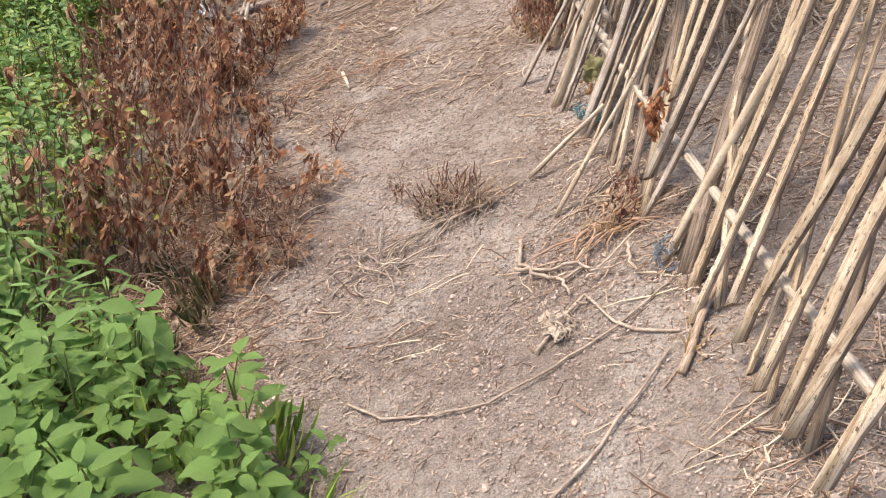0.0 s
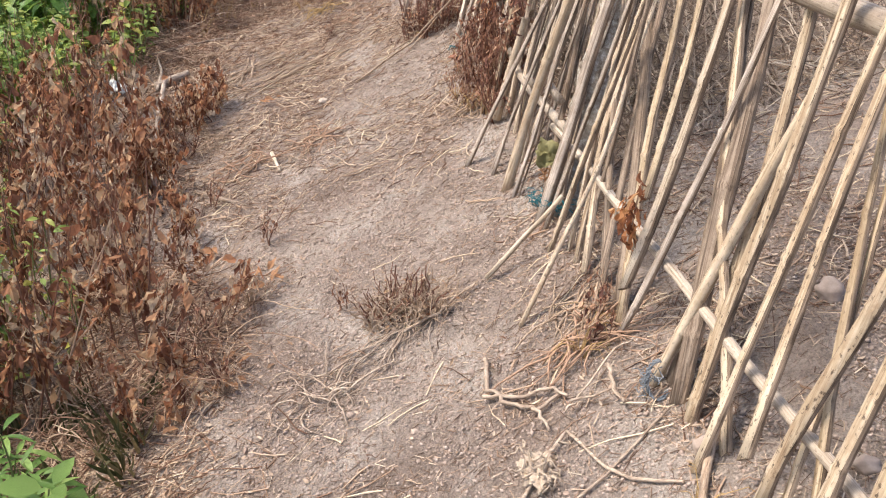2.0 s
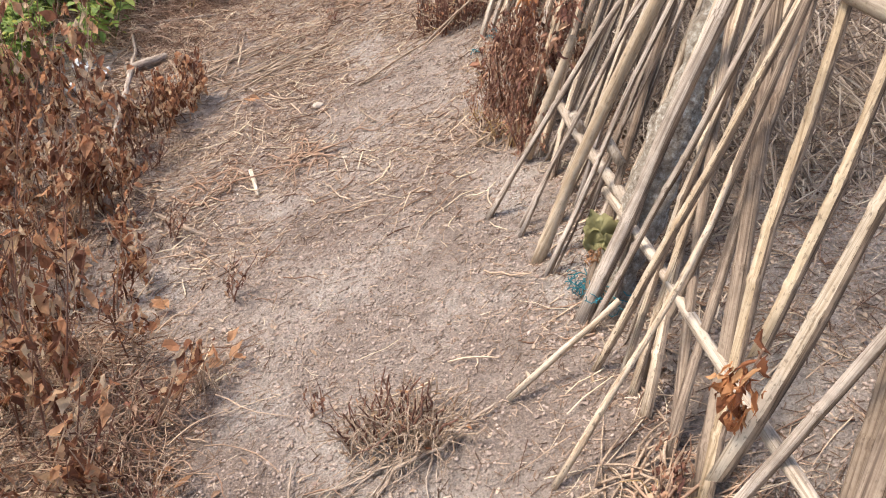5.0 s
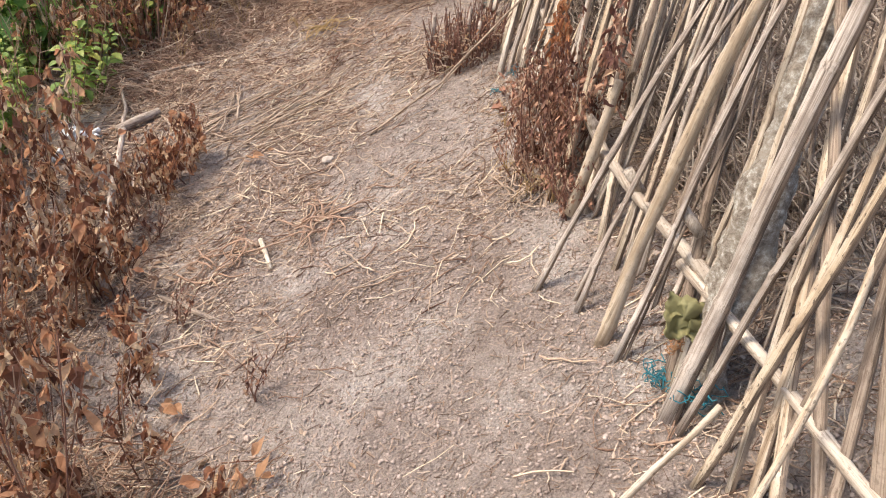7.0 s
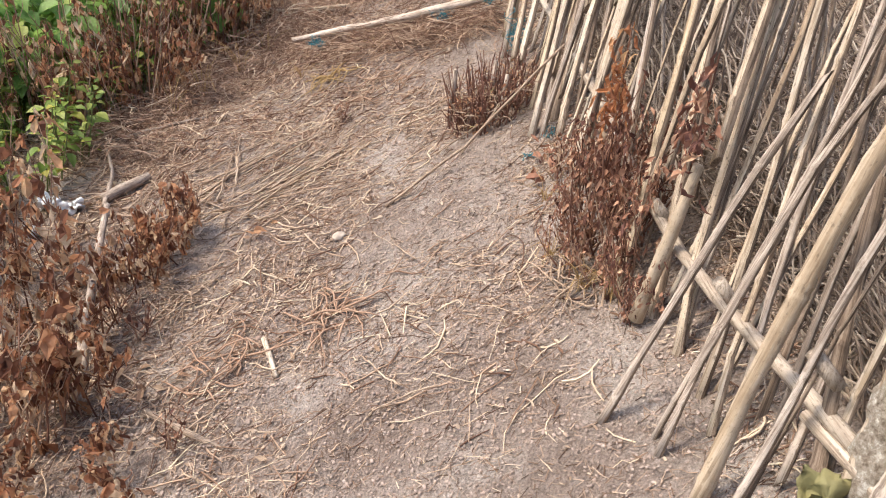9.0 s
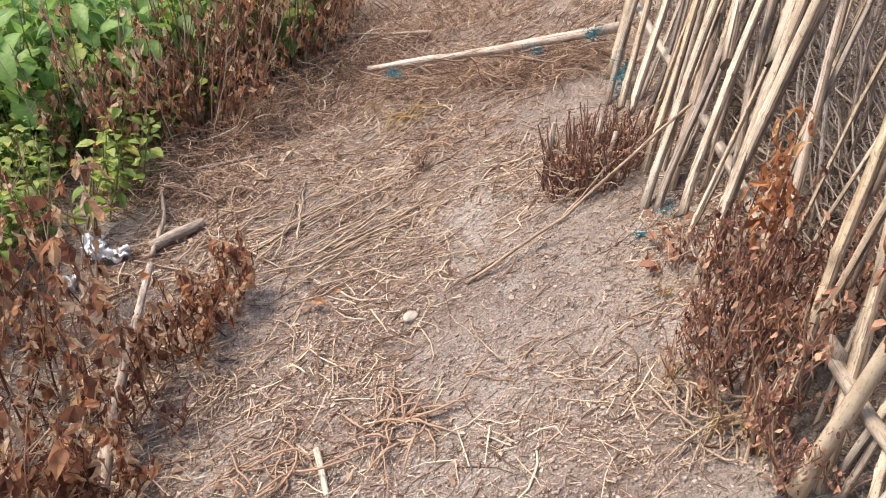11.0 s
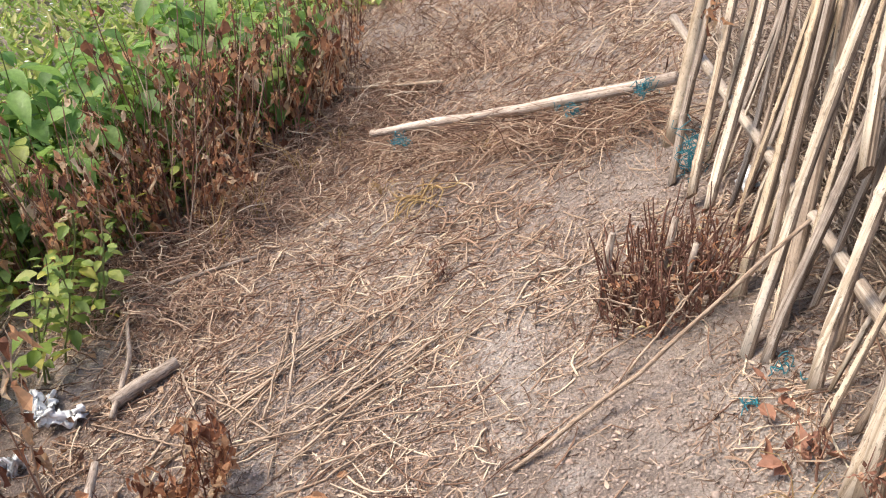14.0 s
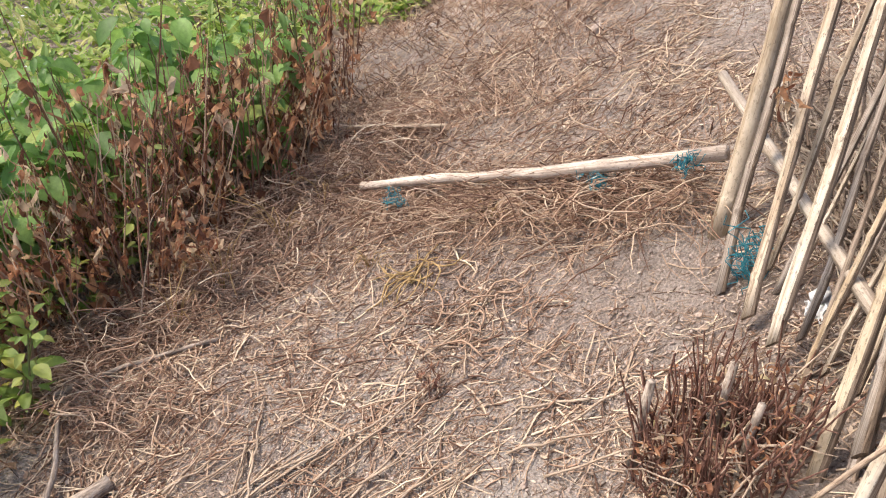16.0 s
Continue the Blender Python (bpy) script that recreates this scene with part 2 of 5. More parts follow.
GOLD = leaf_material("dry_golden_grass", [(0.0, (0.34, 0.21, 0.09)), (0.5, (0.56, 0.37, 0.16)), (1.0, (0.72, 0.55, 0.30))], 0.25, 0.6)
FIBRE = plain("pale_fibre", (0.36, 0.28, 0.21), (0.58, 0.475, 0.375), 0.95, 90, 0.1)

# ---------------------------------------------------------------- ground


def land(x, y):
    """Height of the hillside."""
    xc = min(max(x, -1.6), 0.9)
    a = 0.4414 * xc + 0.1051 * xc * xc + (0.12 * (x + 1.6) if x < -1.6 else 0.0) + (0.46 * (1 - math.exp(-(x - 0.9) / 2.0)) * 2.0 if x > 0.9 else 0.0)
    yc = min(max(y, -2.0), 6.3)
    b = -0.052 * yc + 0.0107 * yc * yc + (0.083 * 2.5 * (1 - math.exp(-(y - 6.3) / 2.5)) if y > 6.3 else 0.0)
    a += 0.05 * math.exp(-((x - 0.75) / 0.35) ** 2 - ((y - 1.3) / 0.7) ** 2)
    return 0.1128 + a + b - 0.0111 * xc * max(yc, 0.0)


def surface(x, y):
    """The hillside with its clods and hollows."""
    z = land(x, y)
    if -4 < x < 4 and -2 < y < 12:
        v = Vector((x, y, 0))
        z += 0.016 * noise.noise(v * 3.1) + 0.009 * noise.noise(v * 9.0) + 0.007 * noise.noise(v * 27.0) + 0.0028 * noise.noise(v * 62.0)
    return z


def steps(lo, hi, fine, far):
    out = list(np.arange(lo, hi, fine))
    s, p = fine, out[-1]
    while p < far:
        s *= 1.18
        p += s
        out.append(p)
    s, p, low = fine, out[0], []
    while p > -far:
        s *= 1.18
        p -= s
        low.append(p)
    return low[::-1] + out


def ground():
    xs, ys = steps(-1.5, 1.5, 0.018, 300), steps(0.7, 7.4, 0.02, 300)
    verts = [(x, y, surface(x, y)) for y in ys for x in xs]
    w = len(xs)
    faces = [(j * w + i, j * w + i + 1, (j + 1) * w + i + 1, (j + 1) * w + i) for j in range(len(ys) - 1) for i in range(w - 1)]
    me = bpy.data.meshes.new("ground")
    me.from_pydata(verts, [], faces)
    me.polygons.foreach_set("use_smooth", [True] * len(faces))
    me.materials.append(SOIL)
    return tagged(new("ground", me), "dry dusty hillside soil with clods and hollows", "ground", kind="structure")


ground()

# ---------------------------------------------------------------- mesh helpers


class Geo:
    """Vertices and faces of one mesh."""

    def __init__(self):
        self.v, self.f = [], []

    def tube(self, pts, radii, sides=6, caps=True, squash=1.0, twist=0.0):
        pts = [Vector(p) for p in pts]
        n0, ref = len(self.v), None
        for i, p in enumerate(pts):
            d = (pts[min(i + 1, len(pts) - 1)] - pts[max(i - 1, 0)]).normalized()
            if ref is None:
                ref = d.orthogonal().normalized()
            ref = (ref - d * ref.dot(d)).normalized()
            side = d.cross(ref)
            r = radii[i] if isinstance(radii, (list, tuple)) else radii
            for k in range(sides):
                a = 2 * math.pi * k / sides + twist * i
                self.v.append(p + ref * (math.cos(a) * r) + side * (math.sin(a) * r * squash))
        for i in range(len(pts) - 1):
            for k in range(sides):
                a, b = n0 + i * sides + k, n0 + i * sides + (k + 1) % sides
                self.f.append((a, b, b + sides, a + sides))
        if caps:
            self.f.append(tuple(n0 + k for k in range(sides))[::-1])
            self.f.append(tuple(n0 + (len(pts) - 1) * sides + k for k in range(sides)))

    def leaf(self, base, along, face, length, width, fold=0.3, droop=0.4, curl=0.0, crumple=0.0):
        """An ovate blade with a folded midrib that bends along its length."""
        along, face = Vector(along).normalized(), Vector(face)
        side = along.cross(face).normalized()
        face = side.cross(along)
        n0 = len(self.v)
        p, a = Vector(base), along.copy()
        rows = ((0.0, 0.06), (0.16, 0.66), (0.40, 1.0), (0.70, 0.66), (1.0, 0.0))
        prev = 0.0
        for s, w in rows:
            p = p + a * (length * (s - prev))
            prev = s
            bend = droop * s
            a = (along * math.cos(bend) - face * math.sin(bend)).normalized()
            up = (face * math.cos(bend) + along * math.sin(bend)).normalized()
            tw = curl * s
            sd = side * math.cos(tw) + up * math.sin(tw)
            h = width * 0.5 * w
            self.v.append(p.copy())
            if w > 0:
                self.v.append(p - sd * h + up * (fold * h))
                self.v.append(p + sd * h + up * (fold * h))
        if crumple:
            for k in range(n0 + 1, len(self.v)):
                self.v[k] += noise.noise_vector(self.v[k] * 90) * (crumple * length) + noise.noise_vector(self.v[k] * 37) * (0.7 * crumple * length)
        for i in range(3):
            c = n0 + 3 * i
            self.f += [(c, c + 3, c + 4, c + 1), (c, c + 2, c + 5, c + 3)]
        c = n0 + 9
        self.f += [(c, c + 3, c + 1), (c, c + 2, c + 3)]

    def rock(self, p, r, rnd):
        t = (1 + 5 ** 0.5) / 2
        n0 = len(self.v)
        q = Euler((rnd.random() * 6, rnd.random() * 6, rnd.random() * 6)).to_matrix()
        sc = Vector((r * rnd.uniform(0.7, 1.3), r * rnd.uniform(0.7, 1.3), r * rnd.uniform(0.5, 0.9)))
        for a, b, c in ((-1, t, 0), (1, t, 0), (-1, -t, 0), (1, -t, 0), (0, -1, t), (0, 1, t), (0, -1, -t), (0, 1, -t), (t, 0, -1), (t, 0, 1), (-t, 0, -1), (-t, 0, 1)):
            v = q @ Vector((a, b, c)) * (0.526 * rnd.uniform(0.75, 1.2))
            self.v.append(Vector(p) + Vector((v.x * sc.x, v.y * sc.y, v.z * sc.z)))
        for a, b, c in ((0, 11, 5), (0, 5, 1), (0, 1, 7), (0, 7, 10), (0, 10, 11), (1, 5, 9), (5, 11, 4), (11, 10, 2), (10, 7, 6), (7, 1, 8), (3, 9, 4), (3, 4, 2), (3, 2, 6), (3, 6, 8), (3, 8, 9), (4, 9, 5), (2, 4, 11), (6, 2, 10), (8, 6, 7), (9, 8, 1)):
            self.f.append((n0 + a, n0 + b, n0 + c))

    def mesh(self, name, material, smooth=False):
        me = bpy.data.meshes.new(name)
        me.from_pydata([tuple(v) for v in self.v], [], self.f)
        if smooth:
            me.polygons.foreach_set("use_smooth", [True] * len(self.f))
        me.materials.append(material)
        return me


def part(name, data, parent, m=None, label=""):
    """One mesh under a thing or a part."""
    ob = new(name, data)
    ob.parent = parent
    if m is not None:
        ob.matrix_basis = m
    return tagged(ob, label)


def thing(name, label, category, m=None, group="", kind="", data=None):
    ob = new(name, data)
    if m is not None:
        ob.matrix_basis = m
    return tagged(ob, label, category, group, kind)


def wander(a, b, n, amount, rnd, lift=0.0):
    """A bent line from a to b."""
    a, b = Vector(a), Vector(b)
    d = b - a
    s, u = d.orthogonal().normalized(), d.cross(d.orthogonal()).normalized()
    ph = [rnd.uniform(0, 6.28) for _ in range(4)]
    out = []
    for i in range(n):
        t = i / (n - 1)
        w = amount * math.sin(math.pi * t) * 1.0 + amount * 0.25
        out.append(a + d * t + s * (w * math.sin(2.3 * t * 2 + ph[0])) + u * (w * math.sin(3.1 * t * 2 + ph[1])) + Vector((0, 0, lift * math.sin(math.pi * t))))
    return out

# ---------------------------------------------------------------- bamboo fence
SIDE = {0: PALE, 1: TAN, 2: SPOTTED, 3: YELLOW, 4: GREY, 5: BROWN, 6: ROUND, 7: LICHEN}
fence = thing("bamboo_fence", "leaning fence of split bamboo slats lashed to two rails", "fence", pose(0.65, 1.0, surface(0.65, 1.0)))
FENCE_IN = fence.matrix_basis.inverted()
rnd = random.Random(5)


def slat(foot, top, width, tone, cut=None):
    """A split cane: a shallow trough with nodes, a little crooked, thin towards the top."""
    foot, top = Vector(foot), Vector(top)
    d = top - foot
    length = d.length + 0.03 if cut is None else cut
    g = Geo()
    n = 60 if tone == 7 else 9
    ph, amp = rnd.uniform(0, 6), rnd.uniform(0.004, 0.014)
    bow = rnd.uniform(-0.022, 0.022) if tone < 6 else 0.0
    nodes = [rnd.uniform(0.05, 0.2) + k * rnd.uniform(0.2, 0.3) for k in range(7)]
    zs = sorted(set([length * i / n for i in range(n + 1)] + [z + e for z in nodes if 0.03 < z < length - 0.03 for e in (-0.012, 0.0, 0.012)]))
    rounded = tone in (6, 7)
    turns = [(q, rnd.gauss(0, 0.032 if tone < 6 else 0.012)) for q in nodes]
    drift = sum(max(0.0, length - q) * s for q, s in turns) / length
    sides = 24 if tone == 7 else 12 if rounded else 9
    for i, z in enumerate(zs):
        w = (0.5 if rounded else 0.46) * width * (1.0 - 0.22 * z / length) * (1 + 0.07 * math.sin(9 * z + ph) + 0.05 * math.sin(23 * z + 2 * ph))
        node = any(abs(z - q) < 0.004 for q in nodes)
        if tone == 7:
            w *= 1 + 0.13 * math.sin(11 * z + ph) + 0.07 * math.sin(31 * z)
        elif node:
            w *= 1.11 if rounded else 1.05
        ox = amp * math.sin(4.5 * z + ph) + 0.5 * amp * abs(math.sin(7.3 * z + 2 * ph))
        ox += bow * math.sin(math.pi * z / length) + sum(max(0.0, z - q) * s for q, s in turns) - drift * z
        oy = amp * math.sin(3.2 * z + 2 * ph)
        for k in range(sides):
            if rounded:
                a = 2 * math.pi * k / sides
                v = Vector((ox + w * math.cos(a), oy + w * math.sin(a), z))
                g.v.append(v + noise.noise_vector(v * 16) * 0.014 + noise.noise_vector(v * 55) * 0.007 if tone == 7 else v)
            else:
                arc = ((-1, -0.2), (-0.98, 0.14), (-0.76, 0.40), (0.0, 0.46), (0.76, 0.40), (0.98, 0.14), (1, -0.2), (0.8, -0.34), (-0.8, -0.34))[k]
                g.v.append(Vector((ox + w * arc[0], oy - w * 1.35 * arc[1] - (0.002 if node else 0), z + (0.012 * arc[0] if i in (0, len(zs) - 1) else 0))))
    m = len(zs)
    for i in range(m - 1):
        for k in range(sides):
            a, b = i * sides + k, i * sides + (k + 1) % sides
            g.f.append((a, b, b + sides, a + sides))
    g.f.append(tuple(range(sides))[::-1])
    g.f.append(tuple((m - 1) * sides + k for k in range(sides)))
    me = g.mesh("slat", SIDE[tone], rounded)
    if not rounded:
        # all but the front faces take the darker tone, split wood plus painted shade
        me.materials.append(SHADED_EDGE)
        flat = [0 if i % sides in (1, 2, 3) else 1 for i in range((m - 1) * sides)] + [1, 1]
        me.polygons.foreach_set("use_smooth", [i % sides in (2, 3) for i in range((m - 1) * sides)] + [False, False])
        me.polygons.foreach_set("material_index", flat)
    z = d.normalized()
    face = Vector((-1, -0.3 + rnd.uniform(-0.4, 0.35), 0))
    y = -(face - z * face.dot(z)).normalized()
    x = y.cross(z)
    rot = Matrix((x, y, z)).transposed().to_4x4()
    return part("post" if tone == 7 else "slat", me, fence, FENCE_IN @ Matrix.Translation(foot) @ rot,
                "grey post crusted with pale lichen" if tone == 7 else "")


def bay(rows):
    """Slats: foot x and y, its gap above the soil, head x and y at 1.42 m, width in mm, tone, and the length in mm of a slat cut short."""
    for fx, fy, gap, tx, ty, w, tone, *cut in rows:
        slat((fx, fy, surface(fx, fy) + gap - 0.012), (tx, ty, 1.42 + rnd.uniform(-0.06, 0.1)), w / 1000, tone, cut[0] / 1000 if cut else None)


bay([
    (0.682, 0.849, 0.08, 0.852, 0.999, 33, 2),
    (0.714, 0.974, 0.00, 0.874, 1.507, 24, 5),
    (0.675, 0.977, 0.08, 0.852, 1.003, 30, 1),
    (0.674, 0.999, 0.08, 0.843, 1.171, 32, 2),
    (0.706, 1.101, 0.00, 0.867, 1.636, 21, 3),
    (0.665, 1.103, 0.07, 0.838, 1.261, 30, 2),
    (0.700, 1.193, 0.00, 0.872, 1.550, 19, 3),
    (0.660, 1.222, 0.08, 0.833, 1.338, 28, 2),
    (0.660, 1.314, 0.11, 0.825, 1.485, 27, 2),
    (0.640, 1.397, 0.00, 0.831, 1.567, 26, 2),
    (0.685, 1.404, 0.00, 0.835, 2.210, 28, 2),
    (0.657, 1.507, 0.00, 0.795, 1.647, 34, 2),
    (0.675, 1.539, 0.00, 0.852, 1.902, 32, 2),
])
bay([
    (0.673, 1.571, 0.00, 0.847, 2.007, 46, 5),
    (0.667, 1.637, 0.00, 0.841, 2.115, 41, 5),
    (0.640, 1.654, 0.00, 0.860, 1.640, 27, 6, 720),
    (0.629, 1.858, 0.00, 0.800, 1.790, 22, 4, 880),
    (0.623, 1.880, 0.14, 0.796, 2.013, 34, 0),
    (0.646, 1.901, 0.00, 0.823, 2.445, 31, 3),
    (0.644, 1.926, 0.00, 0.805, 2.768, 38, 5),
    (0.655, 1.984, 0.31, 0.790, 2.134, 25, 3),
    (0.637, 2.021, 0.00, 0.797, 2.910, 27, 5),
    (0.635, 2.050, 0.00, 0.816, 2.564, 25, 5),
    (0.626, 2.162, 0.00, 0.804, 2.774, 29, 1),
    (0.622, 2.225, 0.00, 0.819, 2.509, 23, 1),
    (0.641, 2.272, 0.00, 0.703, 2.246, 18, 5, 900),
])
bay([
    (0.618, 2.283, 0.00, 0.813, 2.611, 23, 0),
    (0.573, 2.324, 0.00, 0.763, 2.350, 25, 2),
    (0.581, 2.474, 0.00, 0.756, 2.414, 20, 4, 1050),
    (0.561, 2.512, 0.00, 0.763, 2.555, 41, 4),
    (0.643, 2.517, 0.00, 0.853, 2.876, 92, 7),
    (0.596, 2.548, 0.00, 0.814, 2.877, 27, 0),
    (0.597, 2.583, 0.00, 0.814, 3.066, 34, 5),
    (0.543, 2.703, 0.00, 0.774, 2.714, 9, 5),
    (0.519, 2.717, 0.00, 0.792, 2.707, 18, 4, 1050),
    (0.517, 2.800, 0.00, 0.769, 2.835, 34, 6),
    (0.597, 2.924, 0.00, 0.814, 3.218, 21, 0),
    (0.499, 2.937, 0.00, 0.812, 2.924, 17, 4, 1050),
    (0.494, 2.968, 0.00, 0.818, 3.018, 15, 4, 1000),
])
bay([
    (0.597, 3.022, 0.00, 0.814, 3.292, 21, 0),
    (0.422, 3.065, 0.00, 0.823, 3.094, 21, 4, 820),
    (0.597, 3.144, 0.00, 0.814, 3.445, 26, 1),
    (0.645, 3.248, 0.41, 0.774, 3.466, 33, 1),
    (0.550, 3.303, 0.04, 0.764, 3.307, 34, 6, 400),
    (0.597, 3.309, 0.00, 0.814, 3.730, 39, 1),
    (0.553, 3.429, 0.00, 0.774, 3.784, 32, 3),
    (0.557, 3.519, 0.00, 0.750, 3.366, 20, 1),
    (0.598, 3.652, 0.00, 0.814, 4.186, 32, 4),
    (0.600, 3.926, 0.00, 0.814, 4.627, 27, 4),
    (0.563, 3.936, 0.08, 0.764, 4.190, 34, 0),
    (0.568, 3.978, 0.00, 0.743, 4.007, 38, 0),
    (0.568, 4.095, 0.05, 0.774, 4.166, 18, 2),
])
bay([
    (0.665, 4.111, 0.49, 0.774, 4.347, 39, 0),
    (0.569, 4.161, 0.10, 0.764, 4.268, 32, 0),
    (0.556, 4.340, 0.00, 0.754, 4.407, 26, 4),
    (0.657, 4.340, 0.39, 0.784, 4.728, 37, 0),
    (0.521, 4.376, 0.00, 0.776, 4.572, 31, 0),
    (0.603, 4.409, 0.00, 0.814, 4.917, 37, 5),
    (0.603, 4.430, 0.00, 0.814, 4.904, 32, 1),
    (0.583, 4.491, 0.11, 0.774, 4.836, 29, 4),
    (0.604, 4.511, 0.00, 0.814, 4.955, 25, 4),
    (0.560, 4.548, 0.00, 0.774, 4.883, 35, 3),
    (0.606, 4.751, 0.00, 0.814, 4.903, 19, 3),
    (0.606, 4.776, 0.00, 0.814, 5.011, 14, 5),
    (0.569, 4.811, 0.08, 0.764, 5.152, 32, 0),
])
bay([
    (0.564, 4.945, 0.05, 0.764, 5.281, 31, 1),
    (0.565, 5.085, 0.00, 0.774, 5.522, 28, 4),
    (0.595, 5.294, 0.00, 0.714, 5.443, 46, 6),
])

# thin old canes that fill the fence from behind
rnd = random.Random(44)
for k in range(40):
    y = 2.35 + 2.75 * (k + rnd.random()) / 40
    x = 0.62 + rnd.uniform(0.0, 0.03)
    top = y + rnd.uniform(0.0, 0.35)
    slat((x, y, surface(x, y) + rnd.uniform(-0.01, 0.10)), (x + 0.20, top, 1.42 + rnd.uniform(-0.1, 0.1)), rnd.uniform(0.010, 0.020), rnd.choice((4, 4, 5, 1, 2, 0)))

# dry brush that leans on the fence from behind
for k in range(70):
    y = 2.9 + 2.3 * (k + rnd.random()) / 70
    x = 0.80 + 0.22 * rnd.random()
    foot, h = Vector((x, y, surface(x, y) - 0.01)), rnd.uniform(0.45, 0.95)
    head = foot + Vector((rnd.uniform(-0.06, 0.08), rnd.uniform(-0.15, 0.32), h))
    g = Geo()
    r0 = rnd.uniform(0.0025, 0.006)
    g.tube(wander((0, 0, 0), head - foot, 6, 0.014, rnd), [r0, r0, r0 * 0.9, r0 * 0.8, r0 * 0.6, r0 * 0.4], 6)
    thing("brush_stem", "thin grey brown dry stem standing behind the fence", "dead plant", Matrix.Translation(foot), "dry brush behind the fence", data=g.mesh("brush_stem", GREY if rnd.random() < 0.5 else BROWN, True))


def rail(name, pts, r, material, label):
    """A round pole with nodes along a gently bent line."""
    g = Geo()
    pts = [Vector(p) for p in pts]
    line, rad = [], []
    for a, b in zip(pts, pts[1:]):
        for k in range(4):
            line.append(a.lerp(b, k / 4))
            rad.append(r * (1.0 + (0.10 if k == 1 else 0.0)))
    line.append(pts[-1])
    rad.append(r)
    o = line[0]
    q = (line[-1] - o).to_track_quat("Z", "Y")
    g.tube([q.inverted() @ (p - o) for p in line], rad, 12)
    return part(name, g.mesh(name, material, True), fence, FENCE_IN @ Matrix.Translation(o) @ q.to_matrix().to_4x4(), label)


rail("lower_rail", [(0.765, 0.5, 0.695), (0.745, 0.95, 0.660), (0.728, 1.2, 0.643), (0.710, 1.46, 0.622), (0.692, 1.77, 0.610), (0.668, 2.13, 0.587), (0.654, 2.38, 0.580), (0.633, 2.74, 0.547)], 0.0115, RAIL, "peeled pale bamboo rail")
rail("lower_rail", [(0.652, 2.62, 0.580), (0.632, 3.06, 0.536), (0.628, 3.3, 0.521), (0.632, 3.65, 0.535), (0.655, 4.13, 0.575), (0.668, 4.58, 0.60), (0.675, 5.15, 0.63), (0.678, 5.7, 0.67)], 0.014, RAIL, "peeled pale bamboo rail")
rail("upper_rail", [(0.89, 0.4, 1.27), (0.85, 1.0, 1.25), (0.82, 1.5, 1.235), (0.785, 2.1, 1.20), (0.77, 2.7, 1.17)], 0.021, RAIL, "peeled pale bamboo rail")
rail("upper_rail", [(0.785, 2.6, 1.19), (0.765, 3.2, 1.17), (0.765, 4.0, 1.18), (0.765, 4.7, 1.21), (0.765, 5.5, 1.24)], 0.019, RAIL, "peeled pale bamboo rail")
# cut side stubs that stand off the rail and the post
for p, q in (((0.64, 2.70, 0.64), (0.60, 2.735, 0.685)), ((0.645, 3.05, 0.545), (0.60, 3.06, 0.60)), ((0.655, 3.42, 0.52), (0.605, 3.44, 0.57))):
    g = Geo()
    g.tube([(0, 0, 0), Vector(q) - Vector(p)], [0.012, 0.014], 9)
    part("rail_stub", g.mesh("rail_stub", RAIL, True), fence, FENCE_IN @ Matrix.Translation(p), "pale cut branch stub")

# ---------------------------------------------------------------- plants


def stem_line(base, height, lean, rnd, n=5):
    lx, ly = rnd.uniform(-lean, lean), rnd.uniform(-lean, lean)
    k = rnd.uniform(-0.03, 0.03)
    return [Vector(base) + Vector((lx * t * height + k * math.sin(3 * t), ly * t * height + k * math.cos(4 * t) - k, height * t)) for t in (i / (n - 1) for i in range(n))]


def at_line(line, t):
    f = t * (len(line) - 1)
    i = min(int(f), len(line) - 2)
    return line[i].lerp(line[i + 1], f - i)


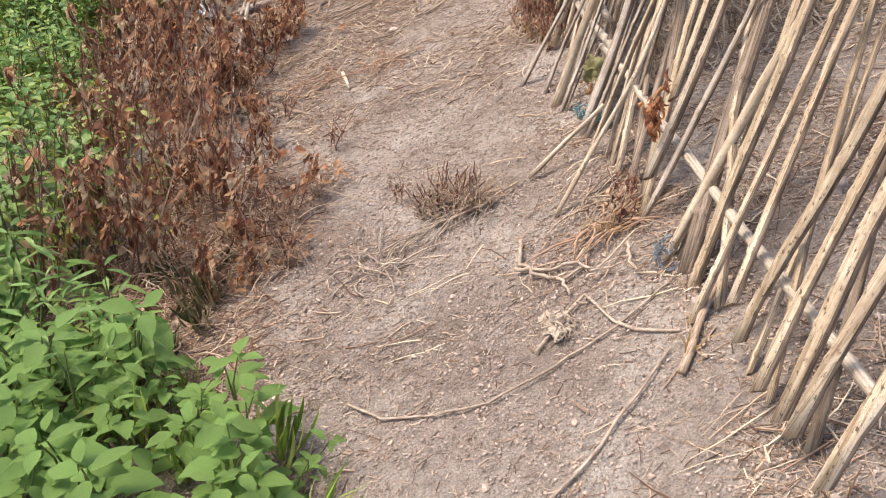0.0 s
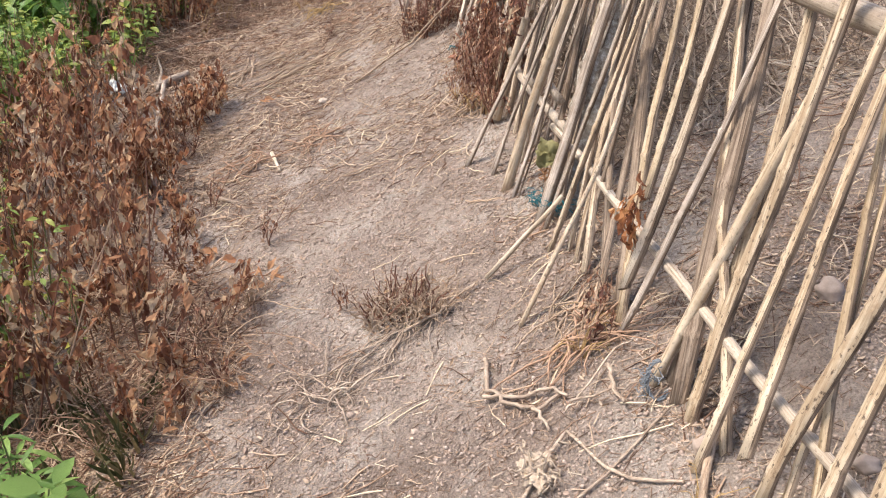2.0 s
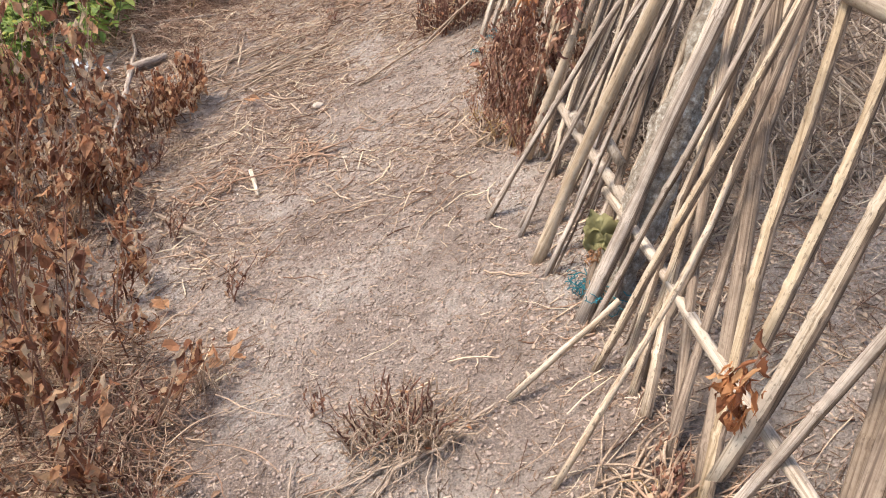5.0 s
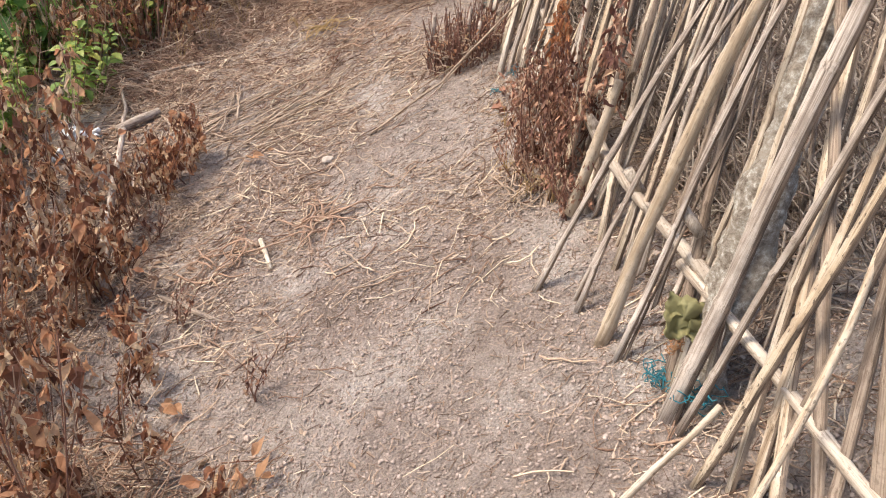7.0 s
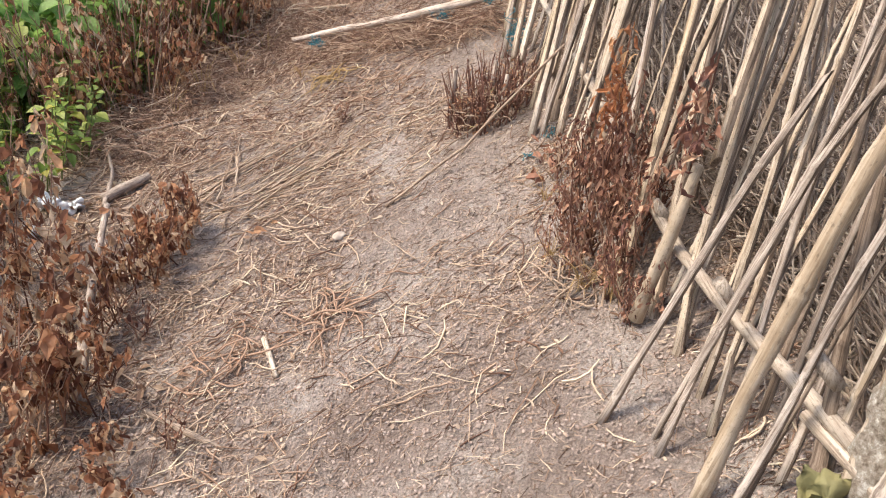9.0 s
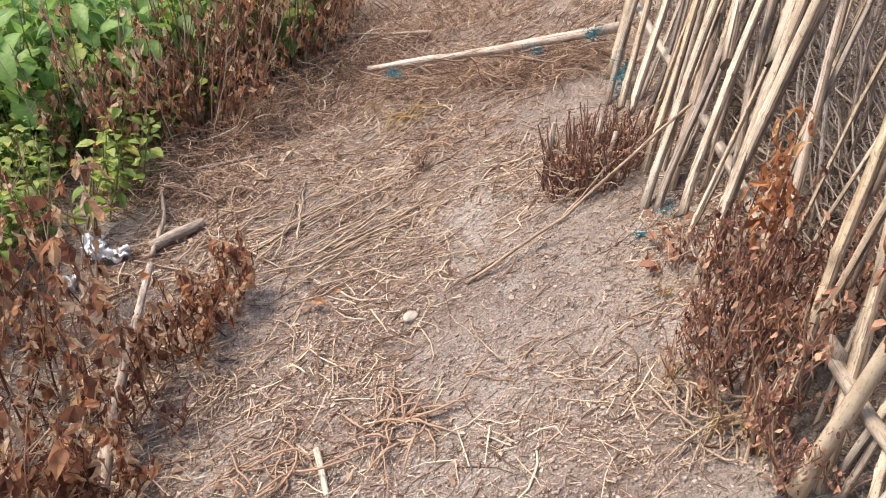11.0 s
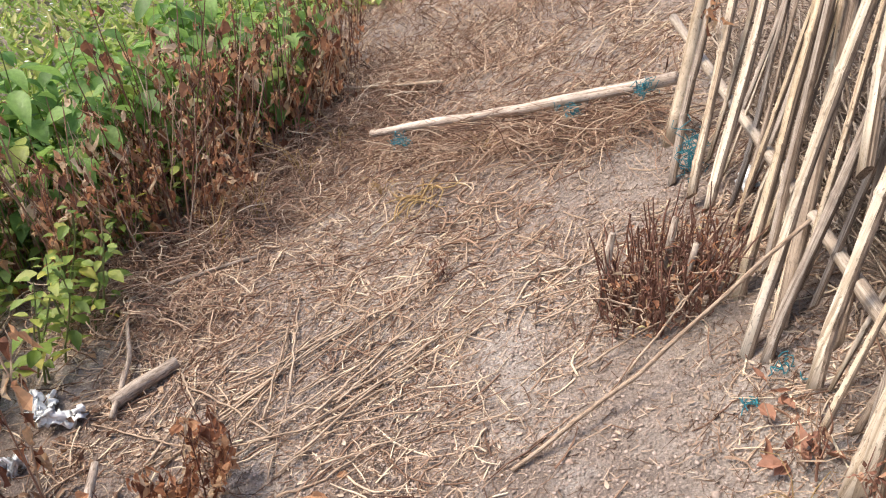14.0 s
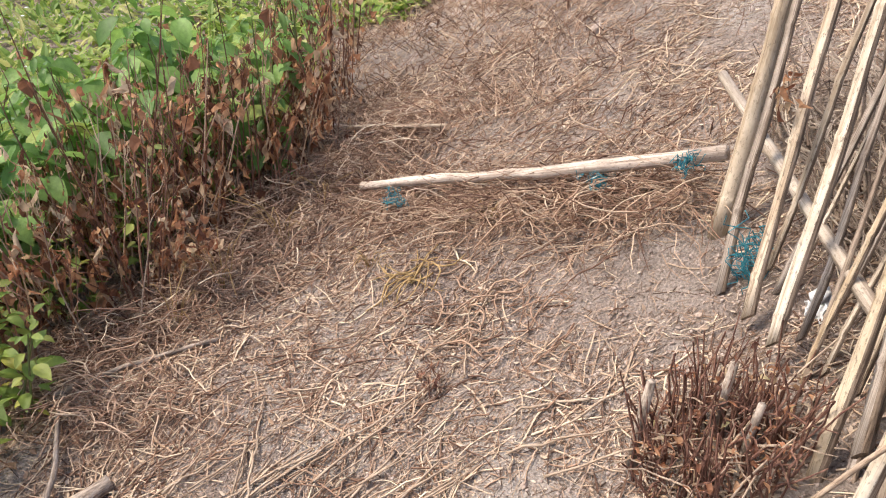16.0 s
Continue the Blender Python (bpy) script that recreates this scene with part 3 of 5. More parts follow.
def dead_weed(seed, stems, height, leaves, lsize, spread, label, material=None):
    """Thin stems with side shoots, and long withered leaves that hang from them in bunches."""
    rnd = random.Random(seed)
    root = thing("dead_weed", label, "dead plant", group="dead weeds beside the path")
    foliage = Geo()
    for _ in range(stems):
        a, r = rnd.uniform(0, 6.28), spread * rnd.random() ** 0.5
        h = height * rnd.uniform(0.65, 1.12)
        line = stem_line((r * math.cos(a), r * math.sin(a), -0.02), h, 0.2, rnd)
        g = Geo()
        g.tube(line, [0.0032, 0.0027, 0.0022, 0.0017, 0.0010], 5)
        lines = [(line, 0.1, 1.0)]
        for _ in range(rnd.randint(2, 4)):
            p = at_line(line, rnd.uniform(0.3, 0.9))
            b = rnd.uniform(0, 6.28)
            q = p + Vector((math.cos(b), math.sin(b), rnd.uniform(0.7, 2.2))) * rnd.uniform(0.025, 0.06)
            e = q + Vector((rnd.uniform(-0.02, 0.02), rnd.uniform(-0.02, 0.02), rnd.uniform(0.01, 0.06)))
            g.tube([p, q, e], [0.0016, 0.0013, 0.0007], 4)
            lines.append(([p, q, e], 0.2, 1.0))
        part("stem", g.mesh("stem", REDSTEM), root)
        k = 0
        while k < leaves:
            ln, lo, hi = lines[0] if rnd.random() < 0.5 else rnd.choice(lines)
            t = rnd.uniform(lo, hi) ** 0.75
            b0 = rnd.uniform(0, 6.28)
            for _ in range(rnd.randint(2, 5)):
                k += 1
                p = at_line(ln, t) + Vector((0, 0, rnd.uniform(-0.015, 0.015)))
                b = b0 + rnd.gauss(0, 0.9)
                out = Vector((math.cos(b), math.sin(b), 0))
                base = p + out * rnd.uniform(0.002, 0.016) + Vector((0, 0, rnd.uniform(0.0, 0.008)))
                s = lsize * rnd.uniform(0.45, 1.12)
                way = out * rnd.uniform(0.0, 0.7) + Vector((rnd.uniform(-0.25, 0.25), rnd.uniform(-0.25, 0.25), rnd.uniform(-1.6, -0.35) if rnd.random() < 0.85 else 0.6))
                foliage.leaf(base, way, out + Vector((rnd.uniform(-0.9, 0.9), rnd.uniform(-0.9, 0.9), 0.3)), s, s * rnd.choice((0.2, 0.28, 0.37, 0.5)) * rnd.uniform(0.8, 1.2), rnd.uniform(0.1, 1.0), rnd.uniform(-1.2, 0.9), rnd.uniform(-2.2, 2.2), 0.2)
    part("foliage", foliage.mesh("foliage", material or RED), root, label="shrivelled reddish brown leaves")
    return root


def leafy_weed(seed, height, pairs, lsize, leafmat, stems, label, each=False, group="green weeds beside the path", slim=0.57, name="broadleaf_weed", sag=0.0):
    """An upright weed with leaves in crossed pairs; each: every leaf a piece of its own."""
    rnd = random.Random(seed)
    root = thing(name, label, "weed", group=group)
    foliage = Geo()
    blades = []
    if each:
        for k in range(4):
            g = Geo()
            g.leaf((0, 0, 0), (0, 1, 0), (0, 0, 1), 1.0, rnd.uniform(0.5, 0.64), rnd.uniform(0.12, 0.4), rnd.uniform(0.3, 0.9), rnd.uniform(-0.3, 0.3))
            blades.append(g.mesh("leaf", leafmat, True))
    for sidx in range(stems):
        a, r = rnd.uniform(0, 6.28), (0.05 * rnd.random() ** 0.5 if stems > 1 else 0)
        h = height * rnd.uniform(0.6, 1.05)
        line = stem_line((r * math.cos(a), r * math.sin(a), -0.02), h, 0.22, rnd)
        g = Geo()
        g.tube(line, [0.0038, 0.0034, 0.003, 0.0024, 0.0016], 5)
        part("stem", g.mesh("stem", STEM), root)
        b0 = rnd.uniform(0, 6.28)
        for i in range(pairs):
            t = 0.16 + 0.84 * (i + 1) / pairs
            p = at_line(line, min(t, 1.0))
            for k in (0, 1) if i < pairs - 1 else (0, 1, 2):
                b = b0 + i * 1.57 + k * (3.14 if i < pairs - 1 else 2.09) + rnd.uniform(-0.35, 0.35)
                out = Vector((math.cos(b), math.sin(b), 0))
                s = lsize * rnd.uniform(0.45, 1.15) * (0.75 if i == pairs - 1 else 1.0)
                along = out + Vector((0, 0, rnd.uniform(-0.25, 0.55) - sag))
                base = p + out * (0.012 + 0.2 * s * (i < pairs - 1))
                face = Vector((rnd.uniform(-0.25, 0.25), rnd.uniform(-0.25, 0.25), 1))
                if each:
                    y = along.normalized()
                    x = y.cross(face).normalized()
                    z = x.cross(y)
                    part("leaf", blades[rnd.randrange(4)], root, Matrix.Translation(base) @ Matrix((x, y, z)).transposed().to_4x4() @ Matrix.Scale(s, 4))
                else:
                    foliage.leaf(base, along, face, s, s * slim * rnd.uniform(0.75, 1.15), rnd.uniform(0.15, 0.7), rnd.uniform(0.2, 1.3), rnd.uniform(-0.7, 0.7), 0.025)
    if not each:
        part("foliage", foliage.mesh("foliage", leafmat, True), root)
    return root


def grass_tuft(seed, n, length, label, mat):
    rnd = random.Random(seed)
    root = thing("grass_tuft", label, "grass", group="grass among the weeds")
    g = Geo()
    for _ in range(n):
        b = rnd.uniform(0, 6.28)
        out = Vector((math.cos(b), math.sin(b), 0))
        s = length * rnd.uniform(0.5, 1.1)
        g.leaf(out * rnd.uniform(0, 0.03), out * rnd.uniform(0.2, 0.8) + Vector((0, 0, 1)), Vector((0, 0, 0.4)) - out, s, 0.011, 0.3, -rnd.uniform(0.4, 1.6), rnd.uniform(-0.5, 0.5))
    part("foliage", g.mesh("foliage", mat), root)
    return root


def scatter(protos, spots, smin, smax, rnd, sink=0.0, tilt=6):
    """Copies of the first plants; the plants themselves take the first places."""
    for i, (x, y) in enumerate(spots):
        s = rnd.uniform(smin, smax)
        m = pose(x, y, surface(x, y) - sink, rnd.uniform(-tilt, tilt), rnd.uniform(-tilt, tilt), rnd.uniform(0, 360)) @ Matrix.Scale(s, 4)
        if i < len(protos):
            protos[i].matrix_basis = m
            protos[i]["at"] = i
        else:
            p = protos[rnd.randrange(len(protos))]
            keep = p.matrix_basis.copy()
            p.matrix_basis = Matrix()
            copy_thing(p, m)
            p.matrix_basis = keep


def spots(n, box, inside, gap, rnd):
    """Random places in a box that keep their distance."""
    out = []
    for _ in range(n * 30):
        x, y = rnd.uniform(box[0], box[1]), rnd.uniform(box[2], box[3])
        if inside(x, y) and all((x - a) ** 2 + (y - b) ** 2 > gap * gap for a, b in out):
            out.append((x, y))
            if len(out) == n:
                break
    return out


def between(y, table):
    for (y0, x0), (y1, x1) in zip(table, table[1:]):
        if y0 <= y <= y1:
            return x0 + (x1 - x0) * (y - y0) / (y1 - y0)
    return table[0][1] if y < table[0][0] else table[-1][1]


# right-hand edge of the dead weeds, by y
EDGE_A = ((2.1, -0.84), (2.25, -0.58), (2.5, -0.56), (2.7, -0.68), (2.95, -0.77), (3.2, -0.86), (3.5, -0.88), (3.75, -0.94), (3.95, -1.0), (4.15, -1.02), (4.45, -1.04), (4.6, -1.1))
EDGE_B = ((5.3, -1.16), (5.5, -1.06), (5.75, -0.93), (6.0, -0.77), (6.2, -0.52), (6.5, -0.32), (6.9, -0.30), (7.3, -0.4), (7.6, -0.6))

rnd = random.Random(11)
WEED = "dead weed with shrivelled reddish brown leaves on thin stems"
dead = [dead_weed(20 + k, 3, h, lv, ls, 0.035, WEED) for k, (h, lv, ls) in enumerate(((0.46, 20, 0.062), (0.55, 22, 0.066), (0.40, 20, 0.06), (0.60, 12, 0.054), (0.34, 22, 0.056)))]
scatter(dead, spots(100, (-1.75, -0.5, 2.1, 4.6), lambda x, y: between(y, EDGE_A) - 0.62 + 0.12 * math.sin(5 * y) < x < between(y, EDGE_A) + 0.05 * math.sin(17 * y + 9 * x), 0.063, rnd), 0.45, 1.2, rnd, tilt=14)


low_dead = [dead_weed(30 + k, 3, h, lv, 0.056, 0.04, "low dead weed with curled rusty leaves") for k, (h, lv) in enumerate(((0.3, 18), (0.22, 16)))]
scatter(low_dead, [(-0.80, 3.72), (-0.85, 3.58), (-0.76, 3.60), (-0.72, 4.45), (-0.78, 4.37), (-0.66, 4.50), (-0.69, 4.40), (-0.52, 2.78), (-0.64, 3.08), (-0.42, 2.55), (-0.70, 3.35), (-0.5, 2.3), (-0.88, 3.84), (-0.62, 3.2), (-0.70, 4.28), (-0.76, 4.26), (-0.83, 4.33), (-0.74, 4.16), (-0.81, 4.10), (-0.87, 4.22), (-0.84, 4.02), (-0.60, 2.06), (-0.48, 2.10), (-0.66, 2.70)], 0.75, 1.15, rnd, tilt=16)


def edge_b(x, y):
    """Ragged edge of the upper weeds."""
    return between(y, EDGE_B) + 0.10 * math.sin(9 * y) + 0.07 * noise.noise(Vector((x * 7, y * 7, 5)))


bare = [dead_weed(40 + k, 4, h, lv, 0.048, 0.05, "dead weed, mostly bare reddish stems") for k, (h, lv) in enumerate(((0.80, 12), (0.95, 10), (0.66, 14)))]
scatter(bare, spots(40, (-1.6, -0.3, 5.35, 7.5), lambda x, y: edge_b(x, y) - 0.55 < x < edge_b(x, y) and noise.noise(Vector((x * 4, y * 4, 2))) > -0.12, 0.07, rnd), 0.6, 1.2, rnd, tilt=9)
more = [dead_weed(50 + k, 3, h, lv, (0.068, 0.058, 0.064)[k], 0.05, WEED) for k, (h, lv) in enumerate(((0.44, 22), (0.54, 20), (0.36, 22)))]
scatter(more, spots(30, (-1.9, -0.6, 5.4, 6.6), lambda x, y: edge_b(x, y) - (0.48 if y < 6.0 else 0.6) < x < edge_b(x, y) - 0.03 and noise.noise(Vector((x * 4, y * 4, 9))) > -0.1, 0.08, rnd), 0.55, 1.3, rnd, tilt=15)

near_weed = [leafy_weed(60 + k, h, n, ls, GREEN, 2, "green weed with broad pointed leaves", True) for k, (h, n, ls) in enumerate(((0.30, 4, 0.105), (0.24, 4, 0.07), (0.36, 5, 0.09)))]
EDGE_G = ((0.3, 0.0), (1.0, -0.08), (1.25, -0.17), (1.42, -0.33), (1.55, -0.48), (1.68, -0.7), (1.9, -1.05), (2.3, -1.2))
scatter(near_weed, spots(120, (-1.5, -0.1, 0.6, 2.3), lambda x, y: x < between(y, EDGE_G) - 0.03, 0.08, rnd), 0.65, 1.25, rnd, tilt=14)
narrow = [leafy_weed(70 + k, h, n, ls, GREEN, 3, "green weed with narrow leaves", group="green weeds beside the path", slim=0.2, name="narrow_leaf_weed") for k, (h, n, ls) in enumerate(((0.34, 5, 0.12), (0.42, 6, 0.11)))]
scatter(narrow, spots(22, (-1.7, -0.6, 1.5, 2.02), lambda x, y: between(y, EDGE_G) - 0.75 < x < between(y, EDGE_G) + 0.12, 0.1, rnd), 0.7, 1.15, rnd, tilt=12)
tall_weed = [leafy_weed(80 + k, h, n, ls, DEEP, 2, "tall green weed with broad pointed leaves", sag=0.55) for k, (h, n, ls) in enumerate(((0.60, 8, 0.15), (0.72, 9, 0.135), (0.52, 7, 0.155)))]
scatter(tall_weed, spots(62, (-2.5, -0.7, 5.5, 7.3), lambda x, y: x < edge_b(x, y) - 0.52 and y < 6.8 + 0.75 * (x + 1.2), 0.12, rnd), 0.8, 1.15, rnd)
lime_weed = [leafy_weed(95 + k, h, n, ls, LIME, 4, "yellowish green weed with small oval leaves", name="small_leaf_weed") for k, (h, n, ls) in enumerate(((0.36, 6, 0.068), (0.30, 6, 0.072), (0.42, 7, 0.06)))]
scatter(lime_weed, spots(66, (-2.4, -1.1, 4.5, 6.1), lambda x, y: x < -1.26 - 0.25 * abs(y - 5.2) or (5.3 < y and edge_b(x, y) - 0.75 < x < edge_b(x, y) - 0.22), 0.10, rnd) + spots(6, (-1.6, -0.85, 2.2, 3.6), lambda x, y: x < between(y, EDGE_A) - 0.48, 0.1, rnd), 0.8, 1.15, rnd)
mixed = [leafy_weed(110 + k, h, n, ls, GREEN, 3, "green weed with pointed leaves among dead stems", name="pointed_leaf_weed") for k, (h, n, ls) in enumerate(((0.45, 7, 0.06), (0.40, 6, 0.065), (0.5, 8, 0.055)))]
scatter(mixed, spots(110, (-3.0, -1.05, 2.0, 5.0), lambda x, y: x < between(y, EDGE_A) - 0.5, 0.12, rnd), 0.8, 1.2, rnd)
among = [leafy_weed(120 + k, h, n, ls, GREEN, 2, "green weed with pointed leaves among tall dead stems", name="pointed_leaf_weed", slim=0.4, sag=0.3) for k, (h, n, ls) in enumerate(((0.7, 8, 0.075), (0.85, 9, 0.07)))]
scatter(among, spots(7, (-1.1, -0.35, 5.8, 7.0), lambda x, y: edge_b(x, y) - 0.5 < x < edge_b(x, y) - 0.12, 0.12, rnd), 0.7, 1.1, rnd, tilt=10)
tufts = [grass_tuft(130 + k, n, ln, "tuft of long green grass blades", BLADE) for k, (n, ln) in enumerate(((16, 0.28), (12, 0.34), (20, 0.2)))]
scatter(tufts, spots(40, (-2.6, -0.5, 1.4, 8.0), lambda x, y: (x < between(y, EDGE_G if y < 2.3 else EDGE_A if y < 5 else EDGE_B) - 0.3), 0.2, rnd), 0.7, 1.1, rnd)


dim = [grass_tuft(136 + k, n, ln, "dark tuft of half dead grass between the weeds", DULL) for k, (n, ln) in enumerate(((16, 0.14), (20, 0.17)))]
scatter(dim, spots(30, (-1.15, -0.52, 1.72, 2.3), lambda x, y: x < -0.5 - 0.5 * abs(y - 2.1), 0.06, rnd), 0.6, 1.1, rnd, tilt=35)
verge = [grass_tuft(140 + k, n, ln, "tuft of narrow green grass blades at the path edge", BLADE) for k, (n, ln) in enumerate(((22, 0.2), (16, 0.26)))]
scatter(verge, spots(7, (-1.1, -0.1, 1.0, 2.0), lambda x, y: between(y, EDGE_G) - 0.22 < x < between(y, EDGE_G) + 0.07, 0.05, rnd), 0.7, 1.1, rnd, tilt=12)
sprig = [leafy_weed(145 + k, h, n, ls, LIME, 2, "yellowing green sprig among the dead weeds", name="yellowing_weed", slim=0.4) for k, (h, n, ls) in enumerate(((0.44, 5, 0.055), (0.5, 6, 0.045)))]
scatter(sprig, spots(8, (-1.5, -0.5, 2.3, 3.0), lambda x, y: between(y, EDGE_A) - 0.6 < x < between(y, EDGE_A) - 0.28, 0.12, rnd), 0.7, 1.1, rnd, tilt=14)


def meadow():
    """Far low grass and its flowers, down the slope."""
    rnd = random.Random(150)
    g = Geo()
    k = 0
    while k < 30000:
        x, y = -1.3 - 6.0 * rnd.random() ** 1.3, rnd.uniform(0.0, 13.0)
        x += max(0.0, min(2.4, 0.9 * (y - 6.6)))
        edge = 0.6 * noise.noise(Vector((x, y, 4)) * 0.8)
        if x < -6.0 + edge or y > 11.5 + edge or y < 1.2 + edge or (y < 7.7 and x > -0.8) or (y < 6.5 and x > -1.75 + 0.3 * edge) or (x < -3.5 and rnd.random() < 0.5):
            continue
        k += 1
        b = rnd.uniform(0, 6.28)
        out = Vector((math.cos(b), math.sin(b), 0))
        s = rnd.uniform(0.05, 0.14)
        g.leaf((x, y, surface(x, y) - 0.005 + rnd.uniform(0, 0.05)), out + Vector((0, 0, rnd.uniform(0.2, 1.6))), Vector((0, 0, 1)) - out * 0.3, s, s * rnd.uniform(0.18, 0.4), 0.2, rnd.uniform(0, 1.2))
    thing("meadow_grass", "low bright green grass and herbs down the slope", "grass", kind="stuff", data=g.mesh("meadow_grass", BLADE))
    f = Geo()
    for _ in range(320):
        y = rnd.uniform(7.0, 13.0)
        x = rnd.uniform(-8.5, -2.0 + 0.2 * (y - 7))
        z = surface(x, y) + rnd.uniform(0.08, 0.15)
        for k in range(5):
            a = k * 1.257
            f.leaf((x, y, z), (math.cos(a), math.sin(a), 0.2), (0, 0, 1), 0.014, 0.011, 0.1, 0.2)
    thing("white_flowers", "scattered small white flowers in the grass", "flowers", kind="stuff", data=f.mesh("white_flowers", PETAL))


meadow()

# ---------------------------------------------------------------- litter on the soil


def litter_density(x, y):
    d = 0.30
    if x < -0.1:
        d += 0.6 * min(1.0, (-0.1 - x) / 0.35)
    if y > 3.2:
        d += 0.35 * min(1.0, (y - 3.2) / 0.4)
    if y > 4.2:
        d += 0.45 * min(1.0, (y - 4.2) / 0.6)
    if x > 0.62:
        d += 0.5
    if y < 1.6 and -0.2 < x < 0.6:
        d *= 0.25
    # trodden bare patches
    for px, py, rx, ry in ((0.10, 2.65, 0.42, 0.75), (0.04, 4.72, 0.13, 0.16), (0.46, 5.25, 0.2, 0.2), (-0.68, 3.25, 0.16, 0.35), (0.18, 4.15, 0.14, 0.2)):
        d *= 1 - 0.8 * math.exp(-(((x - px) / rx) ** 2 + ((y - py) / ry) ** 2) ** 2)
    return d * max(0.06, 0.42 + 1.1 * noise.noise(Vector((x * 2.6, y * 2.6, 7))) + 0.7 * noise.noise(Vector((x * 7, y * 7, 3))))


def strewn(g, n, rnd, big, box=(-1.6, 1.9, 0.6, 8.4), even=False, lift=0.02):
    """n stalks that follow the soil; big: long bent ones, else chaff."""
    k = 0
    while k < n:
        x, y = rnd.uniform(box[0], box[1]), rnd.uniform(box[2], box[3])
        if not even and rnd.random() > (litter_density(x, y) if big else 0.12 + 1.1 * litter_density(x, y)):
            continue
        k += 1
        ln = 0.025 + 0.15 * rnd.random() ** 2.2 if big else rnd.uniform(0.008, 0.034)
        r = 0.0007 + 0.0019 * rnd.random() ** 2 if big else rnd.uniform(0.0006, 0.0016)
        a = rnd.uniform(0, 6.28)
        bend = rnd.gauss(0, 0.3) if rnd.random() < 0.25 else rnd.gauss(0, 0.06)
        p, pts = Vector((x, y, 0)), []
        up = rnd.uniform(0.0, lift) if big else rnd.uniform(0, 0.007)
        m = 4 if big else 2
        for _ in range(m):
            pts.append((p.x, p.y, surface(p.x, p.y) + r * 0.8 + up * rnd.random()))
            p = p + Vector((math.cos(a), math.sin(a), 0)) * (ln / (m - 1))
            a += bend + rnd.gauss(0, 0.09)
        g.tube(pts, [r, r * 1.05, r * 0.85, r * 0.6] if big else [r, r * 0.8], 4 if big else 3, big)


def twig(g, x, y, rnd):
    """One crooked twig that lies on the litter."""
    ln, rad = 0.06 + 0.22 * rnd.random() ** 1.6, 0.0012 + 0.002 * rnd.random() ** 1.7
    a, p, pts = rnd.uniform(0, 6.28), Vector((x, y, 0)), []
    bend, up = rnd.gauss(0, 0.14), rnd.uniform(0, 0.014)
    for k in range(6):
        pts.append((p.x, p.y, surface(p.x, p.y) + rad + up * rnd.random()))
        p = p + Vector((math.cos(a), math.sin(a), 0)) * (ln / 5)
        a += bend + rnd.gauss(0, 0.22)
    g.tube(pts, [rad, rad * 1.1, rad, rad * 0.95, rad * 0.8, rad * 0.55], 5)


def crumbs(n, seed):
    """The crumbly crust: small eight-sided lumps, half sunk."""
    r = np.random.RandomState(seed)
    x, y = r.uniform(-0.95, 1.25, n), 0.75 + 5.9 * r.random_sample(n) ** 1.15
    keep = np.array([noise.noise(Vector((a * 5, b * 5, 1))) > -0.32 for a, b in zip(x, y)])
    x, y = x[keep], y[keep]
    n = len(x)
    size = 0.0017 + 0.0048 * r.random_sample(n) ** 2.2
    z = np.array([surface(a, b) for a, b in zip(x, y)]) + size * 0.25
    ang = r.uniform(0, 6.28, n)
    corner = np.array([(1, 0, 0), (0, 1, 0), (-1, 0, 0), (0, -1, 0), (0, 0, 0.8), (0, 0, -0.8)])
    v = corner[None] * r.uniform(0.65, 1.35, (n, 6, 1)) * size[:, None, None] + r.normal(0, 0.18, (n, 6, 3)) * size[:, None, None]
    c, s = np.cos(ang)[:, None], np.sin(ang)[:, None]
    vx, vy = v[:, :, 0] * c - v[:, :, 1] * s + x[:, None], v[:, :, 0] * s + v[:, :, 1] * c + y[:, None]
    verts = np.stack([vx, vy, v[:, :, 2] + z[:, None]], 2).reshape(-1, 3)
    tri = np.array([(0, 1, 4), (1, 2, 4), (2, 3, 4), (3, 0, 4), (1, 0, 5), (2, 1, 5), (3, 2, 5), (0, 3, 5)])
    faces = (tri[None] + 6 * np.arange(n)[:, None, None]).reshape(-1, 3)
    me = bpy.data.meshes.new("crumbs")
    me.from_pydata(verts.tolist(), [], faces.tolist())
    me.materials.append(CRUST)
    me.polygons.foreach_set("use_smooth", [True] * len(faces))
    thing("crumbs", "crumbly dry crust of the soil", "soil crumbs", kind="stuff", data=me)


